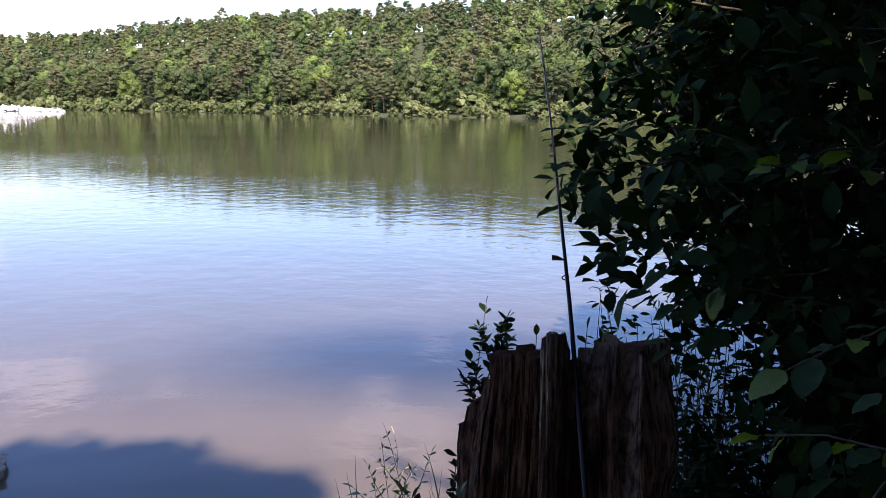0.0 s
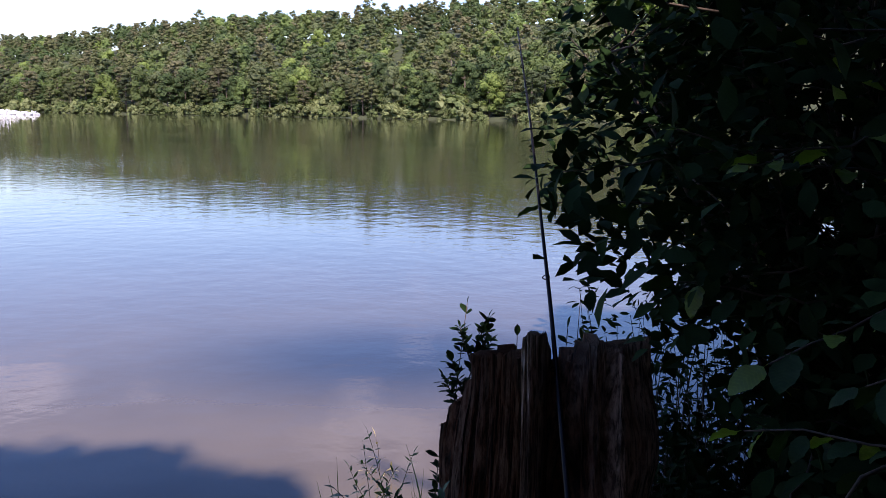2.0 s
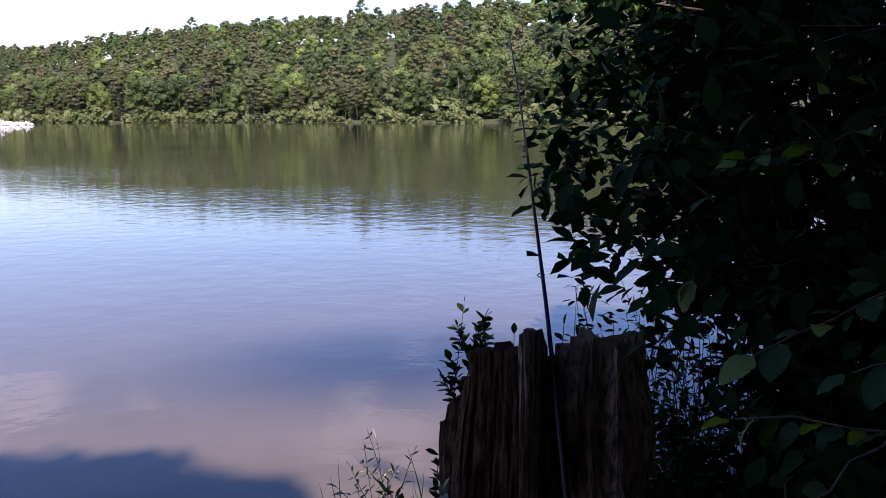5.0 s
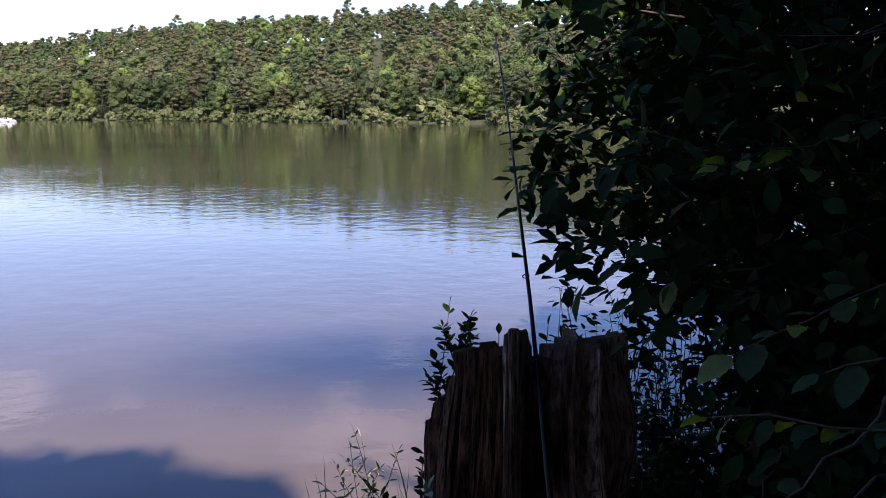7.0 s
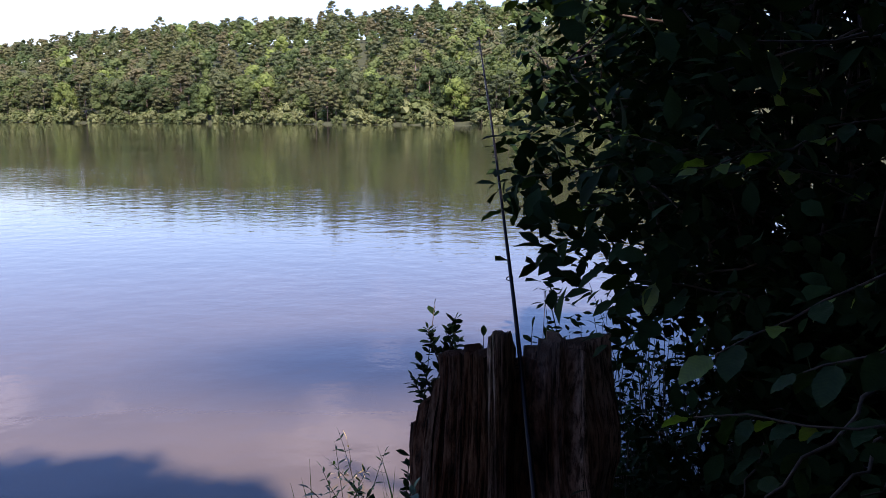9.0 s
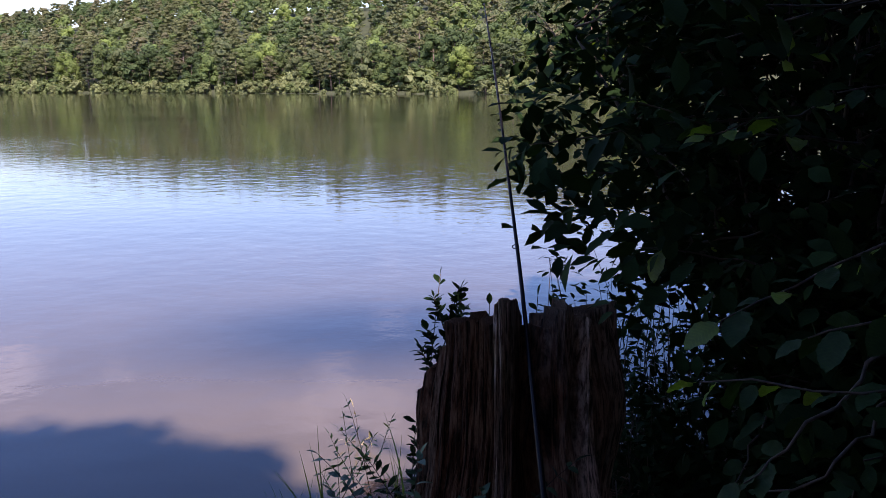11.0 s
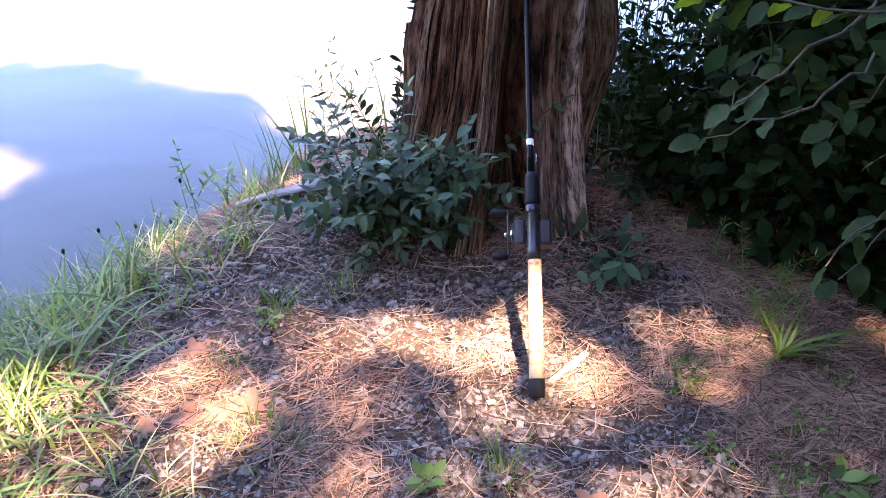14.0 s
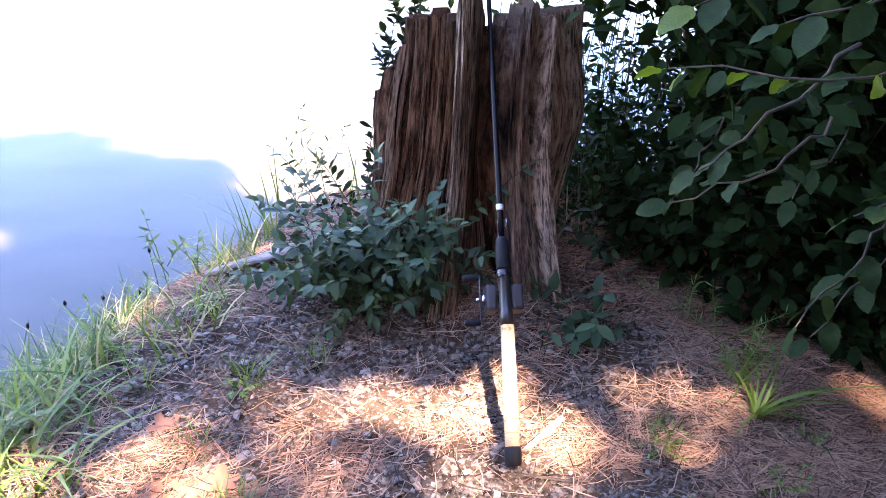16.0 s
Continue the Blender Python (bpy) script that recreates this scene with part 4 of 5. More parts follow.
def alder_sprigs():
    """Leafy sprigs of the alder over the bank and towards the lake: points of the twig, leaf size, leaves, share of young leaves."""
    r = np.random.default_rng(37)
    sprigs = [
        # over the bank, towards the stump
        (((1.10, 1.20, 0.92), (0.80, 1.05, 0.86), (0.62, 1.03, 0.81), (0.43, 1.14, 0.80)), 0.78, 18, 0.36),
        (((1.00, 1.35, 1.05), (0.75, 1.25, 0.98), (0.47, 1.18, 0.88)), 0.75, 12, 0.36),
        (((0.95, 1.15, 0.98), (0.72, 1.06, 0.93), (0.55, 1.08, 0.88)), 0.8, 9, 0.36),
        (((0.75, 1.20, 0.82), (0.58, 1.12, 0.72), (0.49, 1.10, 0.65)), 0.68, 7, 0.1),
        (((0.90, 1.40, 0.66), (0.66, 1.18, 0.62), (0.51, 1.22, 0.54)), 0.68, 8, 0.12),
        (((1.05, 1.10, 0.78), (0.85, 1.00, 0.72), (0.66, 0.94, 0.64)), 0.75, 8, 0.2),
        (((1.10, 1.45, 0.48), (0.92, 1.25, 0.42), (0.72, 1.10, 0.35)), 0.8, 7, 0.05),
        (((1.20, 1.50, 0.38), (1.05, 1.38, 0.30), (0.90, 1.30, 0.20)), 0.85, 6, 0.0),
        (((0.95, 1.90, 0.55), (0.80, 1.72, 0.46), (0.68, 1.62, 0.36)), 0.75, 8, 0.05),
        (((1.15, 1.75, 0.62), (0.98, 1.50, 0.55), (0.83, 1.42, 0.46)), 0.85, 7, 0.05),
        # towards the lake, over the stump
        (((1.00, 1.80, 1.10), (0.70, 1.68, 1.13), (0.44, 1.60, 1.18)), 0.82, 11, 0.3),
        (((0.95, 1.70, 1.20), (0.75, 1.62, 1.17), (0.54, 1.55, 1.13)), 0.85, 9, 0.3),
        (((0.85, 2.00, 1.15), (0.55, 1.95, 1.13), (0.27, 1.90, 1.10)), 0.85, 11, 0.12),
        (((0.75, 2.05, 1.00), (0.48, 2.05, 1.01), (0.23, 2.05, 1.00)), 0.8, 9, 0.05),
        (((0.80, 1.90, 1.40), (0.50, 1.90, 1.46), (0.27, 1.90, 1.52)), 0.85, 11, 0.15),
        (((0.95, 1.85, 0.80), (0.72, 1.80, 0.84), (0.53, 1.85, 0.86)), 0.85, 8, 0.1),
        (((1.15, 1.50, 1.28), (0.92, 1.42, 1.25), (0.72, 1.38, 1.22)), 0.9, 8, 0.2),
    ]
    for pts, size, count, young in sprigs:
        o = Vector(pts[0])
        e = thing("alder_sprig", "alder sprig with broad toothed leaves reaching from the shrub", "branch", pts[0], group="alder sprigs")
        ts = np.linspace(0, 1, len(pts))
        along = [Vector([float(np.interp(t, ts, [p[c] for p in pts])) for c in range(3)]) - o for t in np.linspace(0, 1, 10)]
        along = [along[0]] + [p + Vector(r.normal(size=3)) * 0.006 for p in along[1:]]
        part("twig", mesh_of("twig", *tube([tuple(p) for p in along], np.linspace(0.004, 0.0014, 10), 6), TWIG, True), e)
        for k in range(count):
            t = 0.3 + 0.7 * k / (count - 1)
            i = min(int(t * 9), 8)
            p, d = along[i].lerp(along[i + 1], t * 9 - i), (along[i + 1] - along[i]).normalized()
            s = d.cross(Vector((0, 0, 1))).normalized()
            way = s * (1 if k % 2 else -1) * r.uniform(0.4, 1.0) + d * r.uniform(0.3, 0.9) + Vector((0, 0, r.normal() * 0.35 - 0.2))
            if k == count - 1:
                way = d + Vector((0, 0, -0.1))
            me = BROAD[2] if r.random() < young else BROAD[int(r.random() * 2)]
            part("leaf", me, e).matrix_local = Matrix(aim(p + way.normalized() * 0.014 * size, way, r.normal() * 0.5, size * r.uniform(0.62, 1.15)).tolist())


alder_sprigs()


def willow_thicket():
    """Thin upright stems and small leaves between the stump and the alder."""
    r = np.random.default_rng(29)
    e = thing("waterside_thicket", "thicket of thin stems and narrow leaves at the waterside", "shrub", (0.95, 2.75, -0.3))
    bits, ms = [], []
    for k in range(330):
        x, y = r.uniform(-0.40, 1.7), r.uniform(-0.5, 0.6)
        pts = branch_points(r, (x, y, -0.05), (r.normal() * 0.16, r.normal() * 0.1, 1), r.uniform(0.5, 0.98), 0.22, 5)
        bits.append(tube(pts, np.linspace(0.0035, 0.0012, 6), 4, False))
        for q in range(26):
            i = int(r.integers(1, 6))
            p = Vector(pts[i]) + Vector(r.normal(size=3)) * 0.04
            ms.append(aim(p, (r.normal(), r.normal(), r.normal() * 0.5 + 0.1), r.normal(), r.uniform(0.6, 1.3)))
    # low growth in the gap between the stump and the alder
    for k in range(150):
        x, y = r.uniform(-0.48, 0.25), r.uniform(-0.72, -0.1)
        pts = branch_points(r, (x, y, 0.2), (r.normal() * 0.3, r.normal() * 0.2, 1), r.uniform(0.15, 0.42), 0.3, 4)
        bits.append(tube(pts, np.linspace(0.0025, 0.001, 5), 4, False))
        for q in range(18):
            ms.append(aim(Vector(pts[int(r.integers(1, 5))]) + Vector(r.normal(size=3)) * 0.03, (r.normal(), r.normal(), r.normal() * 0.4), r.normal() * 0.6, r.uniform(0.6, 1.3)))
    tagged(part("stem_work", mesh_of("stem_work", *joined(bits), TWIG, True), e), kind="stuff")
    tagged(part("foliage", heap("foliage", [(leaf(0.045, 0.016, 0.15, 0.2, 0.5, 3), ms)], ALDER_SHADED), e), kind="stuff")


willow_thicket()

# ---- shade tree over the bank ----
HOLES = [(0.02, 1.34, 0.20, 0.08, 0.12), (0.08, 1.32, 0.20, 0.10, 0.1), (0.20, 1.27, 0.09, 0.08, 0.12), (-0.10, 1.30, 0.09, 0.06, 0.1), (0.33, 1.26, 0.06, 0.20, 0.2), (0.34, 1.06, 0.12, 0.10, 0.3), (0.50, 1.25, 0.12, 0.12, 0.5),
         (-0.34, 1.15, 0.20, 0.09, 0.25), (-0.70, 1.00, 0.20, 0.20, 0.05), (-0.40, 0.95, 0.20, 0.10, 0.3), (0.05, 0.95, 0.50, 0.13, 0.25), (-0.50, 1.35, 0.20, 0.14, 0.5), (0.70, 1.33, 0.16, 0.08, 0.3),
         (0.95, 1.36, 0.14, 0.06, 0.35), (1.15, 1.34, 0.16, 0.06, 0.35), (0.95, 0.98, 0.14, 0.08, 0.4), (0.67, 1.90, 0.05, 0.03, 0.0), (-0.58, 1.70, 0.10, 0.16, 0.3),
         (-1.95, 2.40, 0.35, 0.25, 0.0), (-1.5, 2.28, 0.28, 0.20, 0.0), (-0.40, 1.95, 0.16, 0.10, 0.4)]


def shade_at(x, y):
    """How likely the crown closes the sun's way to this spot of the bank."""
    edge = 3.12 + 0.14 * math.sin(x * 3.1) + 0.06 * math.sin(x * 9.0) - 0.42 * smooth01((x + 0.75) / 0.35) + 3.4 * smooth01((x - 0.45) / 0.5)
    p = float(smooth01((edge - y) / 0.35 + 0.5))
    p = min(p, 1 - 0.64 * float(smooth01((1.62 - y) / 0.3) * smooth01((0.85 - x) / 0.3)))
    for hx, hy, rx, ry, k in HOLES:
        d = math.hypot((x - hx) / (rx + 0.02), (y - hy) / (ry + 0.02))
        if d < 1.45:
            p = min(p, k + (1 - k) * float(smooth01((d - 0.6) / 0.85)))
    return p


CLUMP = [(0, 0, 0), (0.062, 0.075, 0.006), (0, 0.17, -0.02), (-0.062, 0.075, 0.006)], [(0, 1, 2, 3)]


def shade_tree():
    e = thing("shade_tree", "large leafy tree whose crown overhangs the bank", "tree", (1.6, -4.6, 0))
    o = Vector((1.6, -4.6, 0))
    r = np.random.default_rng(17)
    bits = [tube([(0, 0, -0.2), (0.05, 0.1, 2.0), (-0.1, 0.3, 4.2), (-0.2, 0.6, 7.0), (-0.3, 0.9, 9.2)], [0.30, 0.22, 0.18, 0.11, 0.04], 12)]
    for k in range(11):
        a, z = k * 2.4, 3.6 + 0.45 * k
        d = Vector((math.cos(a), math.sin(a) * 0.9 + 0.25, 0.35)).normalized()
        L = 2.6 - 0.1 * k
        bits.append(tube(branch_points(r, (-0.1, 0.3 + 0.05 * k, z), d, L, 0.3, 6), np.linspace(0.08, 0.015, 7), 6))
    part("trunk", mesh_of("trunk", *joined(bits), BARK, True), e)
    ms = []
    while len(ms) < 52000:
        x, y = r.uniform(-4.6, 3.8), r.uniform(-2.2, 6.6)
        if r.random() > shade_at(x, y):
            continue
        h = r.uniform(8.0, 12.0)
        p = Vector((x, y, 0)) + SUN * (h / SUN.z)
        way = Vector((r.normal(), r.normal(), r.normal() * 0.35)).normalized()
        ms.append(aim(p - o - way * 0.085, way, r.normal() * 0.35, r.uniform(0.6, 1.0)))
    # lower boughs, added out of view to dim sky light where shade is unbroken
    full = 0
    while full < 15000:
        x, y = r.uniform(-6.5, 5.5), r.uniform(-4.5, 3.1)
        if min(shade_at(x, y + 0.15), shade_at(x, y - 0.15)) < 0.97 or (-1.1 < x < 1.5 and 0.6 < y < 1.7):
            continue
        h = r.uniform(2.9, 7.0)
        p = Vector((x, y, 0)) + SUN * (h / SUN.z)
        ms.append(aim(p - o, (r.normal(), r.normal(), r.normal() * 0.3), r.normal() * 0.3, r.uniform(0.8, 1.5)))
        full += 1
    # outer boughs to the west of the bank, likewise added unseen against sky light
    for k in range(7000):
        x, y, h = r.uniform(-9.5, -4.4), r.uniform(-3.0, 3.0), r.uniform(4.0, 7.5)
        p = Vector((x, y, 0)) + SUN * (h / SUN.z)
        ms.append(aim(p - o, (r.normal(), r.normal(), r.normal() * 0.4), r.normal() * 0.4, r.uniform(1.4, 2.4)))
    tagged(part("crown", heap("crown", [(CLUMP, ms)], CANOPY), e), kind="stuff")


shade_tree()


def near_wood():
    """Unseen wood on the near bank, added behind and beside the view to keep the bank in deep shade."""
    r = np.random.default_rng(61)
    V, F, k = [], [], 0
    for m in range(260):
        a = radians(r.uniform(-215, 22))
        d = r.uniform(6.0, 12.0)
        x, y = 1.0 + d * math.cos(a), -0.5 + d * math.sin(a)
        if land(x, y) < 0.8:
            continue
        cv = KINDS[m % 5][2][0]
        sc = r.uniform(0.45, 0.62) * (1.25 if d > 8.5 else 1.0)
        cv = cv.reshape(-1, 4, 3)[:420]
        mid = cv.mean(1, keepdims=True)
        cv = (mid + (cv - mid) * 2.3).reshape(-1, 3)
        V.append(cv * np.array((sc, sc, sc * (1.0 if y > -5 else 1.15))) + np.array((x, y, -0.9)))
        F.append(np.arange(len(cv)).reshape(-1, 4) + k)
        k += len(cv)
    thing("bank_woodland", "dense leafy wood added unseen round the near bank", "woodland", kind="stuff", me=mesh_of("bank_woodland", np.concatenate(V), np.concatenate(F), CANOPY))


def land(x, y):
    return float(np.interp(x, SHORE_X, SHORE_Y)) - y


near_wood()


# ---- the bank's litter ----
def top_z(x, y):
    return float(ground_z(x, y)) + 0.010 * noise.noise((x * 14, y * 14, 0)) + 0.005 * noise.noise((x * 45, y * 45, 3))


def litter_kind(x, y):
    """Share of needles against gravel."""
    v = 0.42 + 0.8 * noise.noise((x * 2.3 + 4, y * 2.9, 1.5)) + 0.55 * noise.noise((x * 6, y * 6, 9)) - 0.55 * math.exp(-((x - 0.12) / 0.34) ** 2 - ((y - 1.38) / 0.15) ** 2)
    v += 0.45 * smooth01((x - 0.45) / 0.4) - 0.85 * math.exp(-((x + 0.12) / 0.36) ** 2 - ((y - 1.56) / 0.22) ** 2) - 0.5 * math.exp(-((x - 0.4) / 0.28) ** 2 - ((y - 1.05) / 0.16) ** 2)
    return float(np.clip(v, 0.07, 1.0))


nr = np.random.default_rng(31)
protos = []
for k in range(5):
    pts = [(0, -0.038, 0), (0.005 * nr.normal(), 0.0, 0.004 * nr.random()), (0.009 * nr.normal(), 0.038, 0)]
    nv, nf = [], []
    for (px, py, pz), w in zip(pts, (0.0007, 0.0010, 0.0005)):
        nv += [(px - w, py, pz), (px + w, py, pz + 0.4 * w)]
    nf += [(0, 1, 3, 2), (2, 3, 5, 4)]
    protos.append((nv, nf))
groups = [[] for _ in protos]
n = 0
while n < 88000:
    x, y = nr.uniform(-1.0, 1.7), nr.uniform(0.72, 2.5)
    if land(x, y) < 0.15 or nr.random() > litter_kind(x, y):
        continue
    a = nr.normal() * 0.9 + 1.9 + 0.8 * noise.noise((x * 3, y * 3, 4))
    groups[n % 5].append(turn((x, y, top_z(x, y) + 0.002 + 0.007 * nr.random()), a, nr.normal() * 0.10, nr.normal() * 0.3, nr.uniform(0.35, 1.3)))
    n += 1
tagged(thing("needle_litter", "thick litter of dry reddish brown pine needles", "pine needles", kind="stuff",
             me=heap("needle_litter", list(zip(protos, groups)), NEEDLE)))


def stone_mesh(seed, flat):
    """An angular chip: a box with its corners knocked about."""
    bm = bmesh.new()
    q = np.random.default_rng(300 + seed)
    bmesh.ops.create_cube(bm, size=0.85)
    for v in bm.verts:
        v.co = v.co + Vector(q.uniform(-0.24, 0.24, 3))
        v.co.x *= 1.3
        v.co.z *= flat
    bmesh.ops.triangulate(bm, faces=bm.faces)
    bm.verts.index_update()
    out = [tuple(v.co) for v in bm.verts], [tuple(q.index for q in f.verts) for f in bm.faces]
    bm.free()
    return out


stones = [stone_mesh(k, f) for k, f in enumerate((0.34, 0.45, 0.25, 0.5, 0.38, 0.2))]
groups = [[] for _ in stones]
n = 0
while n < 25000:
    x, y = nr.uniform(-0.95, 1.4), nr.uniform(0.75, 2.3)
    if land(x, y) < 0.2 or nr.random() < litter_kind(x, y) * 0.92:
        continue
    groups[n % 6].append(turn((x, y, top_z(x, y) + 0.0015), nr.uniform(0, 6.28), nr.normal() * 0.3, nr.normal() * 0.3, 0.003 + 0.009 * nr.random() ** 2.5))
    n += 1
tagged(thing("gravel", "pale grey fine gravel on the bank", "gravel", kind="stuff", me=heap("gravel", list(zip(stones, groups)), STONE)))
stone_me = [mesh_of("pebble", *s, STONE) for s in stones]
n = 0
while n < 300:
    x, y = nr.uniform(-0.85, 1.2), nr.uniform(0.8, 2.1)
    if land(x, y) < 0.25 or nr.random() < litter_kind(x, y) * 0.85:
        continue
    ob = part("pebble", stone_me[n % 6], ground)
    sz = 0.008 + 0.012 * nr.random() ** 2.2
    ob.matrix_local = Matrix(turn((x, y, top_z(x, y) + sz * 0.14), nr.uniform(0, 6.28), nr.normal() * 0.2, nr.normal() * 0.2, sz).tolist())
    n += 1
for x, y, sz in ((0.045, 1.125, 0.014), (0.705, 1.13, 0.015), (-0.25, 1.19, 0.017), (-0.33, 1.56, 0.02), (0.60, 0.98, 0.013), (-0.42, 1.66, 0.018), (0.66, 1.05, 0.013)):
    ob = part("pebble", stone_me[3], ground)
    ob.matrix_local = Matrix(turn((x, y, top_z(x, y) + sz * 0.12), x * 9, 0.1, 0.1, sz).tolist())


# ---- grass and weeds ----
def blade(h, w, bend, steps=4):
    V, F, U = [], [], []
    for i in range(steps + 1):
        t = i / steps
        ww = w * 0.5 * (1 - t ** 1.6) + 0.0002
        y, z = bend * h * t ** 1.8, h * (t - 0.25 * bend * t * t)
        V += [(-ww, y, z + 0.15 * ww), (0, y, z), (ww, y, z + 0.15 * ww)]
        U += [(0, t), (0.5, t), (1, t)]
    for i in range(steps):
        a = i * 3
        F += [(a, a + 1, a + 4, a + 3), (a + 1, a + 2, a + 5, a + 4)]
    return V, F, U


BLADES = [blade(0.10, 0.004, 0.3), blade(0.13, 0.005, 0.7), blade(0.09, 0.0055, 1.0), blade(0.16, 0.0045, 0.45)]


def tuft(x, y, n, r0, size, mat, label, name="grass_tuft", lift=0.0):
    g = [[] for _ in BLADES]
    q = np.random.default_rng(int(abs(x) * 991 + abs(y) * 577))
    for k in range(n):
        a = q.uniform(0, 6.283)
        d = r0 * math.sqrt(q.random())
        g[k % 4].append(turn((d * math.cos(a), d * math.sin(a), 0), a - 1.571 + q.normal() * 0.6, -abs(q.normal()) * 0.22, q.normal() * 0.1, size * q.uniform(0.6, 1.2)))
    return thing(name, label, "grass", (x, y, top_z(x, y) - 0.004 + lift), group="bank grass", me=heap(name, list(zip(BLADES, g)), mat))


for x, y, n, r0, size in ((-0.27, 1.42, 46, 0.030, 0.62), (-0.13, 1.47, 34, 0.03, 0.5), (-0.50, 1.42, 26, 0.03, 0.6), (-0.24, 1.02, 60, 0.07, 0.55), (0.19, 0.95, 34, 0.03, 0.65),
                          (-0.34, 1.22, 26, 0.03, 0.5), (0.60, 1.23, 30, 0.025, 0.55), (-0.40, 2.0, 40, 0.05, 0.9), (0.10, 0.93, 18, 0.03, 0.4)):
    tuft(x, y, n, r0, size, GRASS, "small tuft of green grass on the gravel bank")
g1, g2 = [[] for _ in BLADES], [[] for _ in BLADES]
n = 0
while n < 2200:
    x, y = nr.uniform(-1.25, -0.32), nr.uniform(0.72, 2.05)
    d = land(x, y)
    if d < 0.05 or d > 1.05 + 0.3 * noise.noise((x * 4, y * 4, 0)) + 0.9 * smooth01((1.15 - y) / 0.3) or nr.random() > 0.45 + 0.9 * noise.noise((x * 5, y * 5, 6)):
        continue
    m = turn((x, y, top_z(x, y) - 0.004), nr.uniform(0, 6.28), -abs(nr.normal()) * 0.35, nr.normal() * 0.15, nr.uniform(0.45, 1.15))
    (g1 if nr.random() < 0.72 else g2)[n % 4].append(m)
    n += 1
WIDE = [blade(0.17, 0.010, 0.6, 5), blade(0.14, 0.009, 1.1, 5), blade(0.20, 0.011, 0.9, 5)]
g3 = [[] for _ in WIDE]
n = 0
while n < 1000:
    x, y = nr.uniform(-1.15, -0.42), nr.uniform(0.70, 1.55)
    if land(x, y) < 0.1 or nr.random() > 1.15 - 1.6 * smooth01((x + 0.75) / 0.35) + 0.5 * noise.noise((x * 5, y * 5, 2)):
        continue
    g3[n % 3].append(turn((x, y, top_z(x, y) - 0.004), nr.uniform(0, 6.28), -abs(nr.normal()) * 0.3, nr.normal() * 0.15, nr.uniform(0.4, 0.95)))
    n += 1
thing("coarse_grass", "broad-bladed green grass in the sun at the bank", "grass", kind="stuff", me=heap("coarse_grass", list(zip(WIDE, g3)), GRASS))
thing("grass", "green grass along the water's edge", "grass", kind="stuff", me=heap("grass", list(zip(BLADES, g1)), GRASS))
thing("dry_grass", "straw-coloured dry grass among the green", "grass", kind="stuff", me=heap("dry_grass", list(zip(BLADES, g2)), STRAW))


def leafy_plant(name, label, category, at, stems, leaf_proto, mat, per=8, stem_mat=None, seed=0, twig=0.0018, opposite=True, spread=1.0, tipleaf=True, size=(0.7, 1.1)):
    """A herb or sapling: stems of (way, length, droop), with leaves set along them."""
    e = thing(name, label, category, at)
    r = np.random.default_rng(seed)
    bits, ms = [], []
    for start, way, length, droop in stems:
        p, d, pts = Vector(start), Vector(way).normalized(), [tuple(start)]
        for k in range(8):
            d = (d + Vector((0, 0, -droop / 8)) + Vector(r.normal(size=3)) * min(0.05, 0.012 / length)).normalized()
            p = p + d * length / 8
            pts.append(tuple(p))
        bits.append(tube(pts, np.linspace(twig, twig * 0.45, 9), 5))
        for k in range(per):
            t = 0.2 + 0.8 * (k + 0.5) / per
            i = min(int(t * 8), 7)
            a = Vector(pts[i]).lerp(Vector(pts[i + 1]), t * 8 - i)
            d = (Vector(pts[i + 1]) - Vector(pts[i])).normalized()
            s = d.cross(Vector((0, 0, 1)))
            s = Vector((1, 0, 0)) if s.length < 0.2 else s.normalized()
            s = Matrix.Rotation(k * 1.4 + r.normal() * 0.5, 3, d) @ s
            for sg in ((1, -1) if opposite else (1 if k % 2 else -1,)):
                ms.append(aim(a, s * sg * spread + d * 0.5 + Vector((0, 0, 0.1 * r.normal())), r.normal() * 0.35, r.uniform(*size)))
        if tipleaf:
            ms.append(aim(pts[-1], d, r.normal() * 0.3, r.uniform(*size)))
    for some in ([[b] for b in bits] if len(bits) < 13 else [bits]):
        ob = part("stem", mesh_of("stem", *joined(some), stem_mat or TWIG, True), e)
        if len(some) > 1:
            tagged(ob, kind="stuff")
    tagged(part("foliage", heap("foliage", [(leaf_proto, ms)], mat), e), kind="stuff")
    return e


# creeper bush at the foot of the stump
vr = np.random.default_rng(8)
vs = []
for k in range(95):
    x0 = vr.uniform(-0.17, 0.17)
    vs.append(((x0, vr.uniform(-0.06, 0.10) - 0.05 * x0, 0.0), (vr.uniform(-0.7, 0.55), vr.uniform(-0.75, 0.1), 1.3), vr.uniform(0.16, 0.34) + (0.12 if x0 > -0.08 and k % 4 == 0 else 0), vr.uniform(0.5, 1.8)))
leafy_plant("creeper_bush", "bushy blue-green creeper with pointed leaves hugging the stump", "creeper", (-0.0, 1.76, -0.01), vs, leaf(0.038, 0.018, 0.2, 0.3, 0.40, 4), VINE, 10, seed=4, size=(0.6, 1.25))
vs = [((vr.uniform(-0.05, 0.03), vr.uniform(-0.05, 0.05), 0), (vr.uniform(-0.5, 0.7), vr.uniform(-1, 0.2), 1.0), vr.uniform(0.08, 0.17), 1.8) for k in range(9)]
leafy_plant("broadleaf_weed", "low dark green weed with pointed leaves beside the stump", "weed", (0.51, 1.66, -0.01), vs, leaf(0.058, 0.028, 0.2, 0.2, 0.45, 4), VINE, 3, seed=5)
vs = [((vr.uniform(-0.1, 0.1), vr.uniform(-0.05, 0.1), 0), (vr.uniform(-0.6, 0.6), vr.uniform(-0.8, 0.2), 1.0), vr.uniform(0.12, 0.22), 1.5) for k in range(12)]
